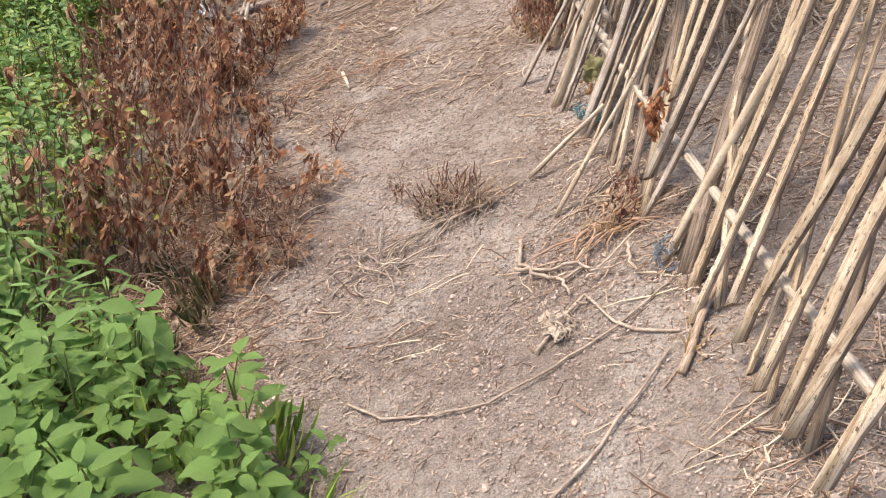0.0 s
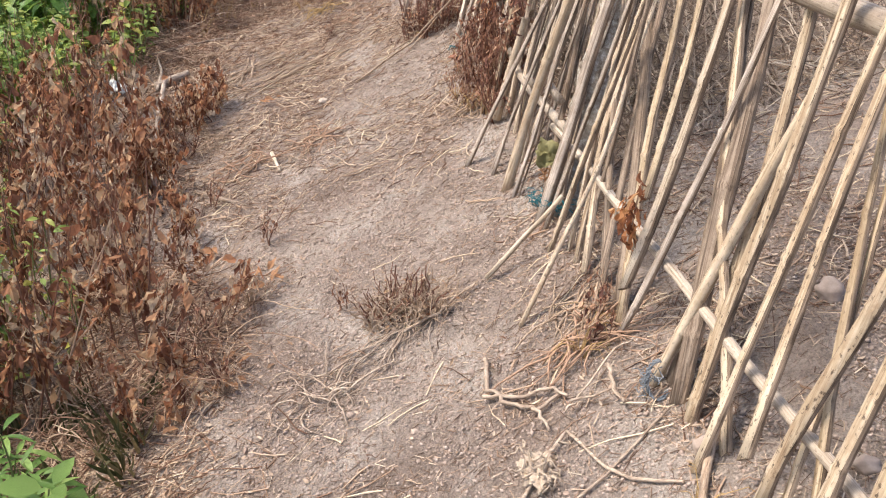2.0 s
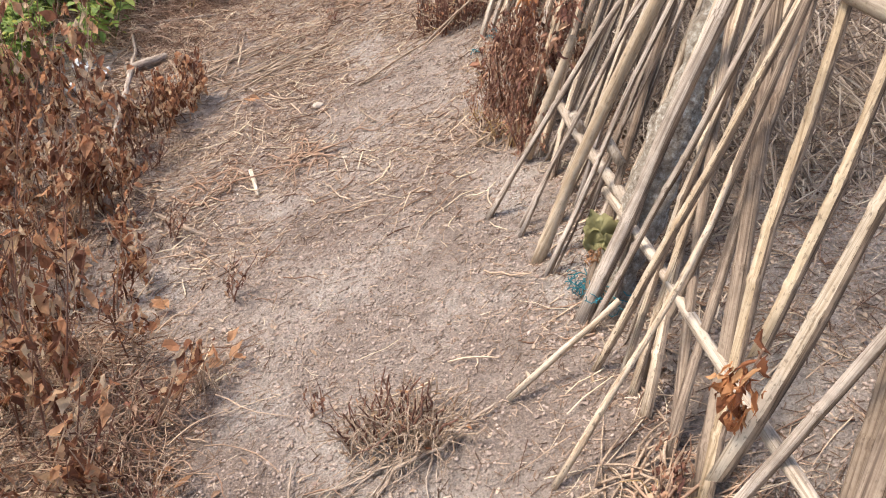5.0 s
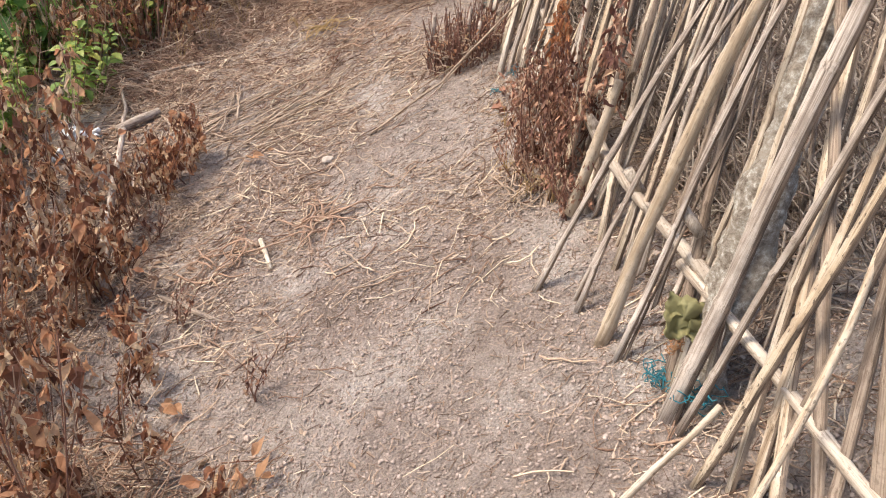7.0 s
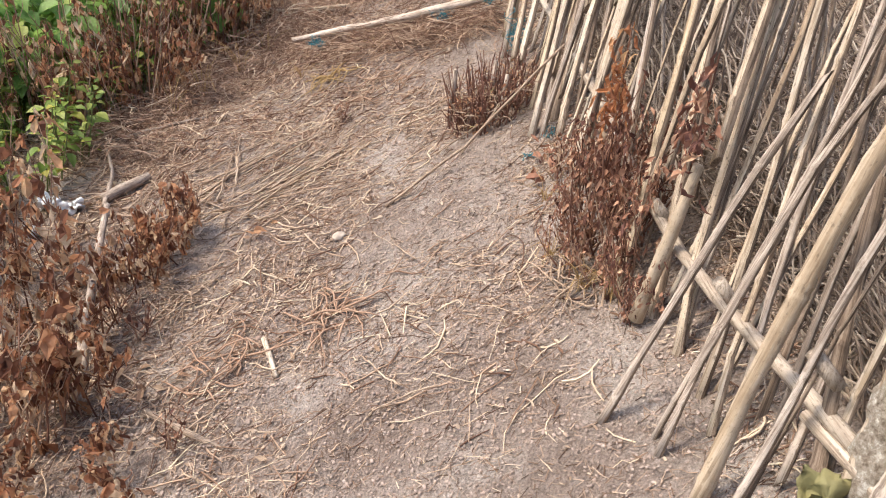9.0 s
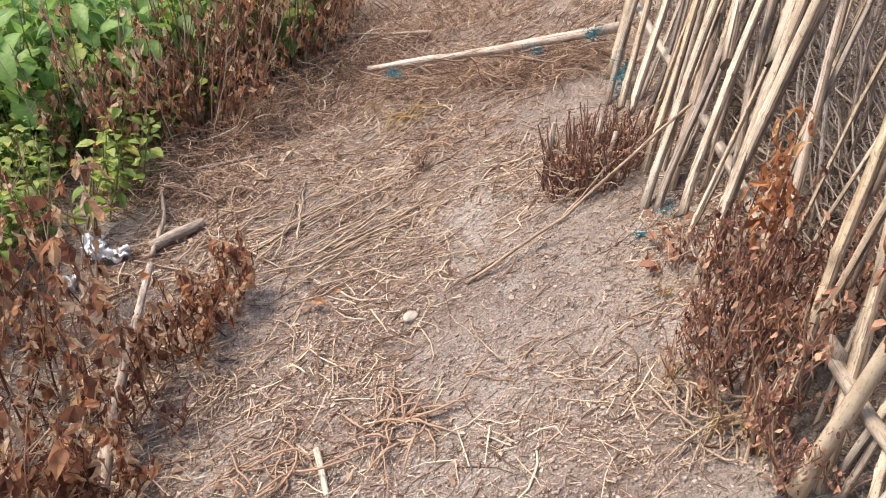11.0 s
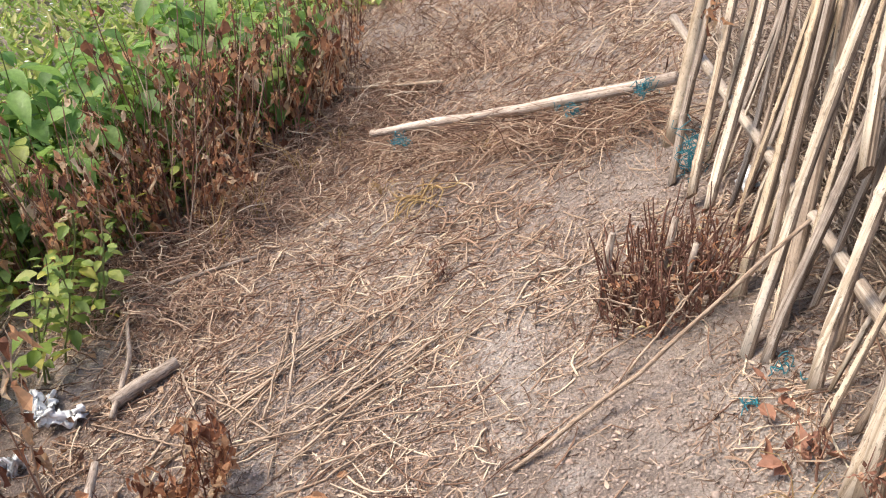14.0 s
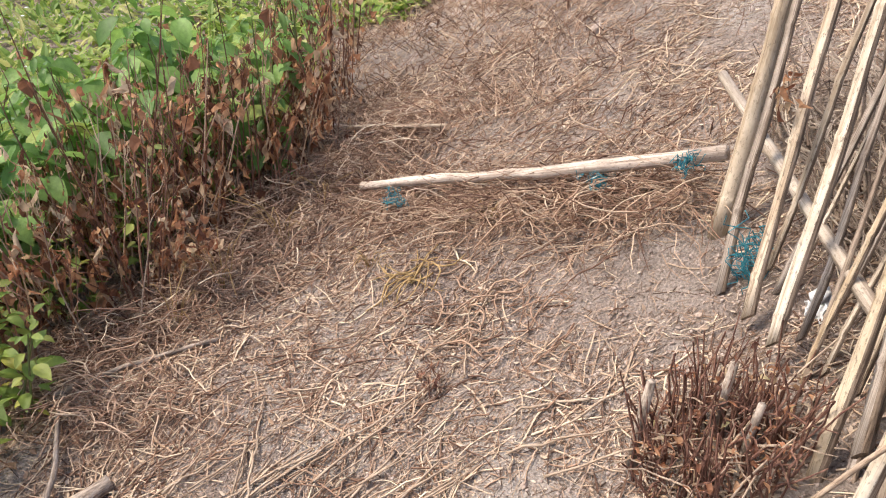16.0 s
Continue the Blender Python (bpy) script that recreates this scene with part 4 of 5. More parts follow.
def litter():
    rnd = random.Random(200)
    g = Geo()
    strewn(g, 25000, rnd, True)
    thing("straw_litter", "pale dry straw and twigs scattered over the soil", "straw", kind="stuff", data=g.mesh("straw_litter", STRAW))
    g = Geo()
    strewn(g, 105000, rnd, False, (-1.15, 1.25, 0.85, 7.0))
    thing("chaff", "fine chaff and broken straw on the soil", "straw", kind="stuff", data=g.mesh("chaff", CHAFF))
    crumbs(105000, 300)
    g = Geo()
    for _ in range(700):
        x, y = rnd.uniform(-1.1, 1.0), rnd.uniform(0.8, 6.8)
        r = 0.004 + 0.007 * rnd.random() ** 4
        g.rock((x, y, surface(x, y) + 0.25 * r), r, rnd)
    thing("clods", "small clods of dry soil", "clods", kind="stuff", data=g.mesh("clods", CLOD))
    g = Geo()
    for _ in range(1300):
        x, y = rnd.uniform(-1.2, 1.7), rnd.uniform(2.4, 7.6)
        if rnd.random() > litter_density(x, y):
            continue
        twig(g, x, y, rnd)
    c = Geo()
    k = 0
    while k < 5200:
        x, y = rnd.uniform(-1.1, 1.2), rnd.uniform(1.2, 7.0)
        if rnd.random() > 0.15 + litter_density(x, y):
            continue
        k += 1
        b, q = rnd.uniform(0, 6.28), rnd.uniform(0.007, 0.022)
        c.leaf((x, y, surface(x, y) + 0.004), (math.cos(b), math.sin(b), rnd.uniform(-0.1, 0.35)), (rnd.uniform(-0.5, 0.5), rnd.uniform(-0.5, 0.5), 1), q, q * rnd.uniform(0.3, 0.6), rnd.uniform(-0.3, 0.6), rnd.uniform(-0.5, 0.5))
    thing("chips", "pale flat scraps of husk and bark on the soil", "husk scraps", kind="stuff", data=c.mesh("chips", CHIP))
    thing("twig_litter", "loose curved twigs and stalks lying on the soil", "twigs", kind="stuff", data=g.mesh("twig_litter", STRAW, True))
    g = Geo()
    for _ in range(2000):
        x, y = rnd.uniform(-1.6, 1.6), rnd.uniform(1.0, 7.6)
        if rnd.random() > litter_density(x, y) * 0.9:
            continue
        b = rnd.uniform(0, 6.28)
        s = rnd.uniform(0.01, 0.032)
        g.leaf((x, y, surface(x, y) + 0.004), (math.cos(b), math.sin(b), rnd.uniform(0, 0.3)), (rnd.uniform(-0.3, 0.3), rnd.uniform(-0.3, 0.3), 1), s, s * rnd.uniform(0.25, 0.5), rnd.uniform(0, 0.8), rnd.uniform(-0.8, 0.8), rnd.uniform(-0.8, 0.8))
    k = 0
    while k < 800:
        y = rnd.uniform(2.2, 6.6)
        e = between(y, EDGE_A if y < 5 else EDGE_B)
        x = rnd.gauss(e + 0.02, 0.16)
        k += 1
        b = rnd.uniform(0, 6.28)
        s = rnd.uniform(0.018, 0.042)
        g.leaf((x, y, surface(x, y) + 0.006), (math.cos(b), math.sin(b), rnd.uniform(-0.1, 0.5)), (rnd.uniform(-0.5, 0.5), rnd.uniform(-0.5, 0.5), 1), s, s * rnd.uniform(0.25, 0.55), rnd.uniform(0, 1.2), rnd.uniform(-0.8, 1.2), rnd.uniform(-1.2, 1.2), 0.15)
    thing("leaf_litter", "brown curled leaf scraps on the soil", "leaf litter", kind="stuff", data=g.mesh("leaf_litter", LITTERLEAF))
    g = Geo()
    strewn(g, 3200, rnd, True, (-0.95, 0.75, 5.6, 7.9), True, 0.06)
    strewn(g, 1500, rnd, True, (-0.95, 0.3, 4.75, 5.9), True, 0.03)
    strewn(g, 900, rnd, True, (-1.0, -0.35, 1.65, 2.7), True, 0.03)
    for _ in range(2600):
        y = rnd.uniform(5.1, 6.5)
        x = edge_b(-1, y) + rnd.gauss(0.12, 0.2)
        twig(g, x, y, rnd) if rnd.random() < 0.08 else strewn(g, 1, rnd, True, (x, x + 0.01, y, y + 0.01), True, 0.04)
    thing("brown_litter", "tangle of brown dead stalks and vines on the soil", "dead stalks", kind="stuff", data=g.mesh("brown_litter", REDSTRAW))
    g = Geo()
    for _ in range(2600):
        y = rnd.uniform(6.1, 7.9)
        x = rnd.uniform(-0.7, 0.62)
        if noise.noise(Vector((x * 4, y * 4, 3))) < -0.15 or (y < 6.3 and x > 0.62 - (y - 5.4) * 0.9 + 0.1):
            continue
        h = rnd.uniform(0.015, 0.09)
        top = (x + rnd.uniform(-0.1, 0.1), y + rnd.uniform(-0.1, 0.1), surface(x, y) + h)
        g.tube([(x, y, surface(x, y) - 0.005), top], [0.0021, 0.0011], 3, False)
    thing("dead_stalks", "short dead brown stalks standing above the pole", "dead stalks", kind="stuff", data=g.mesh("dead_stalks", REDSTRAW))


litter()

# ---------------------------------------------------------------- poles, sticks, roots


def on(x, y, up=0.0):
    return Vector((x, y, surface(x, y) + up))


def stick(name, pts, r, material, label, category="stick", taper=0.6, sides=8, wob=0.0, seed=1, group=""):
    """A round stick along a line, in its own frame."""
    rnd = random.Random(seed)
    pts = [Vector(p) for p in pts]
    line = []
    for a, b in zip(pts, pts[1:]):
        for k in range(4):
            line.append(a.lerp(b, k / 4) + Vector((rnd.uniform(-wob, wob), rnd.uniform(-wob, wob), rnd.uniform(0, wob))))
    line.append(pts[-1])
    n = len(line)
    g = Geo()
    q = (pts[-1] - pts[0]).to_track_quat("Z", "Y")
    g.tube([q.inverted() @ (p - pts[0]) for p in line], [r * (1 - (1 - taper) * i / (n - 1)) * rnd.uniform(0.92, 1.1) for i in range(n)], sides)
    return thing(name, label, category, Matrix.Translation(pts[0]) @ q.to_matrix().to_4x4(), group, data=g.mesh(name, material, True))


stick("bamboo_pole", [(-0.36, 6.085, 0.10), (-0.17, 5.985, 0.182), (0.2, 5.73, 0.345), (0.64, 5.45, 0.555)], 0.0145, POLE, "pale dry bamboo pole lying across the path", "pole", 1.35, 12, 0.005)
stick("thin_pole", [on(-0.80, 6.72, 0.05), on(-0.45, 6.53, 0.055), on(-0.07, 6.33, 0.045)], 0.0085, TAN, "thin cane lying among dead stems", "pole", 0.9, 8, 0.002)
stick("long_stick", [on(0.03, 4.27, 0.006), (0.30, 4.36, 0.29), (0.61, 4.40, 0.645)], 0.0052, TWIG, "long thin stick leaning from the soil to the fence", "stick", 0.8, 8, 0.003, 3)
stick("short_log", [on(-1.055, 4.81, 0.02), on(-0.98, 4.88, 0.022), on(-0.905, 4.95, 0.024)], 0.0235, BARK, "short grey log lying on the soil", "log", 0.9, 12, 0.002, 4)
stick("grey_stick", [on(-1.20, 5.26, 0.02), on(-1.0, 5.36, 0.02), on(-0.74, 5.45, 0.002)], 0.0095, BARK, "grey branch half buried in straw", "stick", 0.7, 9, 0.006, 6)
stick("long_branch", [on(-0.845, 3.62, 0.02), (-0.86, 3.78, -0.075), (-0.885, 4.08, 0.0), (-0.912, 4.37, 0.055)], 0.0165, BARK, "long grey crooked branch leaning through dead weeds", "branch", 0.6, 10, 0.004, 8)
stick("grey_stake", [on(-1.035, 4.74, 0.02), on(-1.055, 4.97, 0.035), on(-1.12, 5.18, 0.05)], 0.0105, BARK, "thin grey branch lying across the log", "branch", 0.55, 9, 0.004, 18)
stick("cane_stub", [on(-0.345, 3.73, 0.012), on(-0.30, 3.57, 0.006)], 0.0085, PALE, "short pale piece of cane on the soil", "stick", 0.9, 8, 0.001, 9)
stick("short_branch", [on(-0.66, 3.56, 0.004), on(-0.42, 3.36, -0.002)], 0.011, BROWN, "brown branch lying on the soil", "stick", 0.7, 8, 0.004, 10)
stick("loose_cane", [on(0.385, 2.31, 0.01), (0.59, 2.37, 0.49)], 0.0075, PALE, "loose split cane leaning on the fence foot", "stick", 0.9, 8, 0.002, 11)
stick("loose_cane", [on(0.44, 2.06, 0.0), (0.62, 2.2, 0.66), (0.73, 2.32, 1.1)], 0.0075, TAN, "grey loose cane leaning on the fence", "stick", 0.7, 8, 0.003, 12)
stick("loose_stick", [on(0.585, 1.25, 0.01), (0.67, 1.42, 0.47), (0.73, 1.52, 0.56)], 0.009, TWIG, "thin stick leaning at the fence foot", "stick", 0.8, 8, 0.003, 13)
stick("long_vine", [on(-0.11, 1.485, 0.01), on(-0.02, 1.405, 0.008), on(0.1, 1.37, 0.01), on(0.22, 1.355, 0.012), on(0.36, 1.41, 0.012), on(0.5, 1.47, 0.012), on(0.645, 1.565, 0.012)], 0.0036, ROOT, "long dry curved vine lying on the soil", "vine", 0.75, 8, 0.002, 14)
stick("vine_stick", [on(0.28, 1.0, 0.01), on(0.42, 1.14, 0.01), on(0.58, 1.33, 0.012)], 0.004, ROOT, "dry straight vine stem on the soil", "vine", 0.75, 8, 0.003, 15)
stick("vine_stick", [on(0.33, 1.47, 0.01), on(0.41, 1.58, 0.015), on(0.455, 1.615, 0.02), on(0.50, 1.50, 0.012), on(0.535, 1.435, 0.01), on(0.61, 1.375, 0.01)], 0.0044, ROOT, "bent dry branch over the root clump", "vine", 0.8, 8, 0.002, 16)
for k, pts in enumerate((((0.335, 1.97), (0.325, 1.85), (0.36, 1.77), (0.42, 1.725), (0.47, 1.74)), ((0.315, 1.83), (0.37, 1.79), (0.45, 1.765), (0.48, 1.72)), ((0.41, 1.73), (0.425, 1.64)), ((0.46, 1.66), (0.50, 1.70), (0.58, 1.78), (0.64, 1.80)), ((0.47, 1.68), (0.56, 1.66), (0.62, 1.64)), ((0.565, 1.74), (0.555, 1.66), (0.565, 1.61)))):
    stick("dry_root", [on(x, y, 0.014 + 0.004 * k) for x, y in pts], (0.006, 0.0056, 0.0055, 0.0032, 0.003, 0.006)[k], ROOT, "gnarled pale root lying on the soil", "root", 0.65, 8, 0.0065, 30 + k, "dry roots beside the fence")
for k, (x0, y0, x1, y1, up) in enumerate(((0.12, 4.72, 0.40, 4.62, 0.10), (0.05, 4.80, 0.34, 4.74, 0.04), (0.30, 4.44, 0.56, 4.58, 0.12), (0.22, 4.50, 0.44, 4.52, 0.05), (0.34, 4.56, 0.62, 4.70, 0.16))):
    stick("thin_twig", [on(x0, y0, 0.008), on((x0 + x1) / 2, (y0 + y1) / 2 + 0.01, 0.5 * up + 0.01), on(x1, y1, up)], 0.0032, TWIG, "thin dry twig leaning into the cut stems", "twig", 0.5, 6, 0.005, 360 + k, "twigs leaning on the cut stems")
# a sheaf of long straws across the slope
rnd = random.Random(70)
for k in range(46):
    x, y = -0.68 + rnd.uniform(-0.28, 0.3), 4.58 + rnd.uniform(-0.16, 0.32)
    ln = rnd.uniform(0.12, 0.55)
    a = 0.55 + rnd.gauss(0, 0.2) if k % 3 else rnd.uniform(0, 3.14)
    stick("long_straw", [on(x + ln * t * math.cos(a), y + ln * t * math.sin(a), 0.008 + rnd.uniform(0, 0.012)) for t in (0, 0.35, 0.7, 1)], rnd.uniform(0.0018, 0.0044), TWIG, "long dry straw stalk lying in a loose sheaf", "straw", 0.6, 5, 0.004, 300 + k, "long straws across the slope")
for k in range(34):
    y = rnd.uniform(3.3, 7.2)
    x = rnd.uniform(-0.9, 0.35) if k % 4 else rnd.uniform(0.75, 1.5)
    ln, a = rnd.uniform(0.09, 0.3), rnd.uniform(0, 3.14)
    b = rnd.uniform(-0.5, 0.5)
    pts = [(x, y)]
    for _ in range(3):
        pts.append((pts[-1][0] + ln / 3 * math.cos(a), pts[-1][1] + ln / 3 * math.sin(a)))
        a += b
    stick("dry_twig", [on(*p, rnd.uniform(0.003, 0.02)) for p in pts], rnd.uniform(0.002, 0.0045), TWIG, "curved dry twig lying on the soil", "twig", 0.6, 5, 0.003, 400 + k, "dry twigs on the soil")


def root_clump():
    rnd = random.Random(77)
    root = thing("root_clump", "pale fibrous root clump lying on the soil", "root", Matrix.Translation(on(0.39, 1.545)))
    bm = bmesh.new()
    bmesh.ops.create_icosphere(bm, subdivisions=5, radius=1)
    for v in bm.verts:
        q = v.co * 2.2
        k = 0.85 + 0.4 * noise.noise(q) + 0.3 * noise.noise(q * 2.2) + 0.2 * noise.noise(q * 5) + 0.1 * noise.noise(q * 11)
        v.co = Vector((v.co.x * k * 0.044, v.co.y * k * 0.056, 0.006 + v.co.z * k * 0.02))
    me = bpy.data.meshes.new("core")
    bm.to_mesh(me)
    bm.free()
    me.polygons.foreach_set("use_smooth", [True] * len(me.polygons))
    me.materials.append(FIBRE)
    part("core", me, root)
    for _ in range(22):
        g = Geo()
        a, r = rnd.uniform(0, 6.28), rnd.uniform(0, 0.055)
        p = Vector((r * math.cos(a), 1.15 * r * math.sin(a), 0.008 + rnd.uniform(0, 0.042)))
        q = p + Vector((rnd.uniform(-0.035, 0.035), rnd.uniform(-0.03, 0.03), rnd.uniform(-0.012, 0.012)))
        g.tube(wander(p, q, 6, 0.012, rnd), [0.001, 0.002, 0.0026, 0.0024, 0.0018, 0.001], 5)
        part("root_strand", g.mesh("root_strand", FIBRE, True), root)


root_clump()


def cut_shrub(name, x, y, rx, ry, n, h, material, label, seed, stakes=(), leaves=40):
    """A clump of cut stems with twigs and a few leaf scraps."""
    rnd = random.Random(seed)
    root = thing(name, label, "shrub stump", Matrix.Translation(on(x, y)))
    for k in range(n):
        a, r = rnd.uniform(0, 6.28), rnd.random() ** 0.5
        bx, by = rx * r * math.cos(a), ry * r * math.sin(a)
        bz = surface(x + bx, y + by) - surface(x, y) - 0.01
        hh = h * rnd.uniform(0.45, 1.05)
        top = Vector((bx * 1.2 + rnd.gauss(0, 0.028), by * 1.2 + rnd.gauss(0, 0.028), bz + hh))
        g = Geo()
        r0 = rnd.uniform(0.0012, 0.0034)
        g.tube(wander((bx, by, bz), top, 5, 0.009, rnd), [r0, r0, r0 * 0.9, r0 * 0.8, r0 * 0.6], 5)
        part("stem", g.mesh("stem", material), root)
    for _ in range(int(n * 0.6)):
        a, r = rnd.uniform(0, 6.28), rnd.random() ** 0.5
        p = Vector((rx * r * math.cos(a), ry * r * math.sin(a), 0))
        p.z = surface(x + p.x, y + p.y) - surface(x, y) + rnd.uniform(0.01, 0.5 * h)
        b = rnd.uniform(0, 6.28)
        g = Geo()
        g.tube(wander(p, p + Vector((math.cos(b), math.sin(b), rnd.uniform(-0.3, 0.5))) * rnd.uniform(0.05, 0.13), 5, 0.008, rnd), [0.002, 0.002, 0.0017, 0.0014, 0.001], 5)
        part("twig", g.mesh("twig", TWIG if rnd.random() < 0.5 else material), root)
    for bx, by, hh, r0 in stakes:
        bz = surface(x + bx, y + by) - surface(x, y) - 0.02
        g = Geo()
        g.tube([(bx, by, bz), (bx, by, bz + hh * 0.55), (bx + 0.006, by, bz + hh)], [r0, r0 * 0.95, r0 * 0.8], 9)
        part("stake", g.mesh("stake", BARK, True), root, label="thicker cut stem with a pale end")
    g = Geo()
    for _ in range(leaves):
        a, r = rnd.uniform(0, 6.28), rnd.random() ** 0.5
        p = Vector((rx * r * math.cos(a) * 1.15, ry * r * math.sin(a) * 1.15, 0))
        p.z = surface(x + p.x, y + p.y) - surface(x, y) + rnd.uniform(0.01, h * 0.75)
        b = rnd.uniform(0, 6.28)
        s = rnd.uniform(0.010, 0.028)
        g.leaf(p, (math.cos(b), math.sin(b), rnd.uniform(-0.8, 0.6)), (rnd.uniform(-0.5, 0.5), rnd.uniform(-0.5, 0.5), 1), s, s * rnd.uniform(0.2, 0.5), 0.8, rnd.uniform(-0.8, 1.8), rnd.uniform(-2, 2), 0.18)
    tagged(part("foliage", g.mesh("foliage", RED), root), kind="stuff")
    return root


cut_shrub("cut_shrub", 0.42, 4.64, 0.14, 0.135, 190, 0.22, DARKWOOD, "clump of dark cut stems beside the fence", 81, ((-0.13, 0.05, 0.24, 0.011), (0.02, 0.06, 0.2, 0.010), (0.05, -0.02, 0.16, 0.009)), 330)
cut_shrub("dry_tuft", 0.17, 2.30, 0.12, 0.075, 80, 0.10, TWIG, "low tuft of dry cut stems in the path", 82, (), 60)
cut_shrub("dry_tuft", 0.13, 2.32, 0.09, 0.06, 46, 0.15, DARKWOOD, "dark thin stems beside the dry tuft", 83, (), 16)
for k in range(16):
    a, ln = 3.9 + rnd.gauss(0, 0.55), rnd.uniform(0.1, 0.34)
    x, y = 0.18 + rnd.uniform(-0.06, 0.06), 2.24 + rnd.uniform(-0.04, 0.04)
    pts = []
    for t in (0, 0.35, 0.7, 1):
        pts.append(on(x + ln * t * math.cos(a), y + ln * t * math.sin(a) * 0.7, 0.004 + 0.012 * (1 - t)))
        a += rnd.uniform(-0.22, 0.22)
    stick("tuft_root", pts, rnd.uniform(0.0016, 0.0034), ROOT, "thin dry root spread from the tuft", "root", 0.4, 6, 0.004, 500 + k, "roots of the dry tuft")
stick("tuft_root", [on(0.14, 2.2, 0.02), on(0.24, 2.22, 0.025), on(0.30, 2.27, 0.02), on(0.36, 2.31, 0.015)], 0.0045, ROOT, "thicker bent root beside the dry tuft", "root", 0.7, 7, 0.003, 520, "roots of the dry tuft")

fence_weed = [dead_weed(90 + k, st, h, lv, (0.027, 0.025, 0.026)[k], sp, "dead weed with brown leaves at the fence foot", SHRIVEL) for k, (st, h, lv, sp) in enumerate(((9, 0.36, 46, 0.07), (6, 0.17, 30, 0.06), (3, 0.13, 12, 0.04)))]
scatter(fence_weed, [(0.54, 3.60), (0.55, 3.40), (0.53, 4.05)], 0.95, 1.05, rnd)
for i, x, y, s in ((0, 0.58, 3.50, 1.0), (0, 0.56, 3.70, 0.9), (0, 0.60, 3.80, 0.9), (0, 0.62, 3.62, 1.15), (1, 0.50, 3.55, 0.9), (1, 0.53, 3.78, 0.8), (1, 0.48, 3.66, 0.8), (1, 0.57, 3.32, 0.8), (2, 0.56, 1.88, 1.0), (2, 0.60, 1.97, 0.9), (2, -0.38, 2.22, 1.0), (2, -0.30, 3.0, 0.9), (2, -0.03, 2.42, 0.7), (2, -0.55, 3.4, 0.9), (2, -0.12, 5.05, 0.7), (2, -0.82, 4.22, 1.2), (2, -0.84, 3.93, 1.3), (2, -0.72, 3.88, 1.0), (2, -0.62, 2.95, 1.3), (2, -0.45, 2.5, 1.1), (2, -0.52, 2.35, 1.2)):
    p = fence_weed[i]
    keep = p.matrix_basis.copy()
    p.matrix_basis = Matrix()
    copy_thing(p, pose(x, y, surface(x, y), 0, 0, rnd.uniform(0, 360)) @ Matrix.Scale(s, 4))
    p.matrix_basis = keep


def dry_stalk(x, y, h, lean, seed):
    """A tall thin pale stalk with a few forked side shoots."""
    rnd = random.Random(seed)
    root = thing("dry_stalk", "thin pale forked stalk standing among dead weeds", "dead plant", Matrix.Translation(on(x, y)), "pale stalks among the dead weeds")
    line = wander((0, 0, -0.01), (lean[0], lean[1], h), 9, 0.012, rnd)
    g = Geo()
    g.tube(line, [0.0032 - 0.0024 * i / 8 for i in range(9)], 6)
    part("stem", g.mesh("stem", TWIG, True), root)
    for _ in range(4):
        p = Vector(line[rnd.randint(2, 7)])
        b = rnd.uniform(0, 6.28)
        q = p + Vector((math.cos(b), math.sin(b), rnd.uniform(0.6, 1.4))) * rnd.uniform(0.05, 0.11)
        g = Geo()
        g.tube(wander(p, q, 5, 0.008, rnd), [0.0017, 0.0015, 0.0013, 0.001, 0.0006], 5)
        part("twig", g.mesh("twig", TWIG, True), root)


for k, (x, y, h, lx, ly) in enumerate(((-0.93, 3.42, 0.34, -0.05, 0.08), (-0.62, 2.62, 0.42, 0.0, 0.06), (-0.5, 2.5, 0.3, 0.08, 0.02), (-0.86, 3.05, 0.4, -0.06, 0.0), (-0.6, 2.85, 0.45, 0.05, -0.04), (-0.98, 3.75, 0.36, 0.05, 0.1), (-1.0, 5.5, 0.6, 0.1, 0.1), (-0.9, 5.75, 0.55, 0.2, 0.1), (-1.1, 5.4, 0.5, -0.1, 0.1))):
    dry_stalk(x, y, h, (lx, ly), 800 + k)


def leaf_clump(x, y, z, n, size, label, seed, material=None):
    """Dry leaves caught on the slats."""
    rnd = random.Random(seed)
    g = Geo()
    for _ in range(n):
        p = Vector((rnd.gauss(-0.01, 0.012), rnd.gauss(0, size * 0.4), rnd.gauss(0, size * 0.75)))
        s = rnd.uniform(0.02, 0.05)
        g.leaf(p, (rnd.uniform(-0.4, 0.2), rnd.uniform(-0.4, 0.4), rnd.uniform(-1.4, -0.1)), (-1, rnd.uniform(-0.6, 0.6), 0.4), s, s * rnd.uniform(0.18, 0.42), rnd.uniform(0.3, 1.2), rnd.uniform(-0.5, 2.0), rnd.uniform(-1.8, 1.8), 0.16)
    line = [(0.0, 0.0, -1.6 * size), (0.004, 0.01, 0), (0, 0, 1.7 * size)]
    st = thing("dry_leaf_clump", label, "dead leaves", Matrix.Translation((x, y, z)), "dry leaves caught on the fence")
    s = Geo()
    s.tube(line, 0.002, 5)
    part("stem", s.mesh("stem", REDSTEM), st)
    part("leaves", g.mesh("leaves", material or RED), st)


leaf_clump(0.612, 1.89, 0.70, 60, 0.045, "rusty orange dry leaves caught between the fence slats", 1, ORANGE)
leaf_clump(0.60, 3.28, 0.86, 80, 0.07, "brown dry leaves hanging on the fence", 2, SHRIVEL)
leaf_clump(0.57, 3.70, 0.76, 120, 0.085, "orange brown dry leaves hanging on the fence", 3, ORANGE)
leaf_clump(0.60, 5.10, 0.86, 18, 0.03, "reddish dry leaves at the fence end", 4)


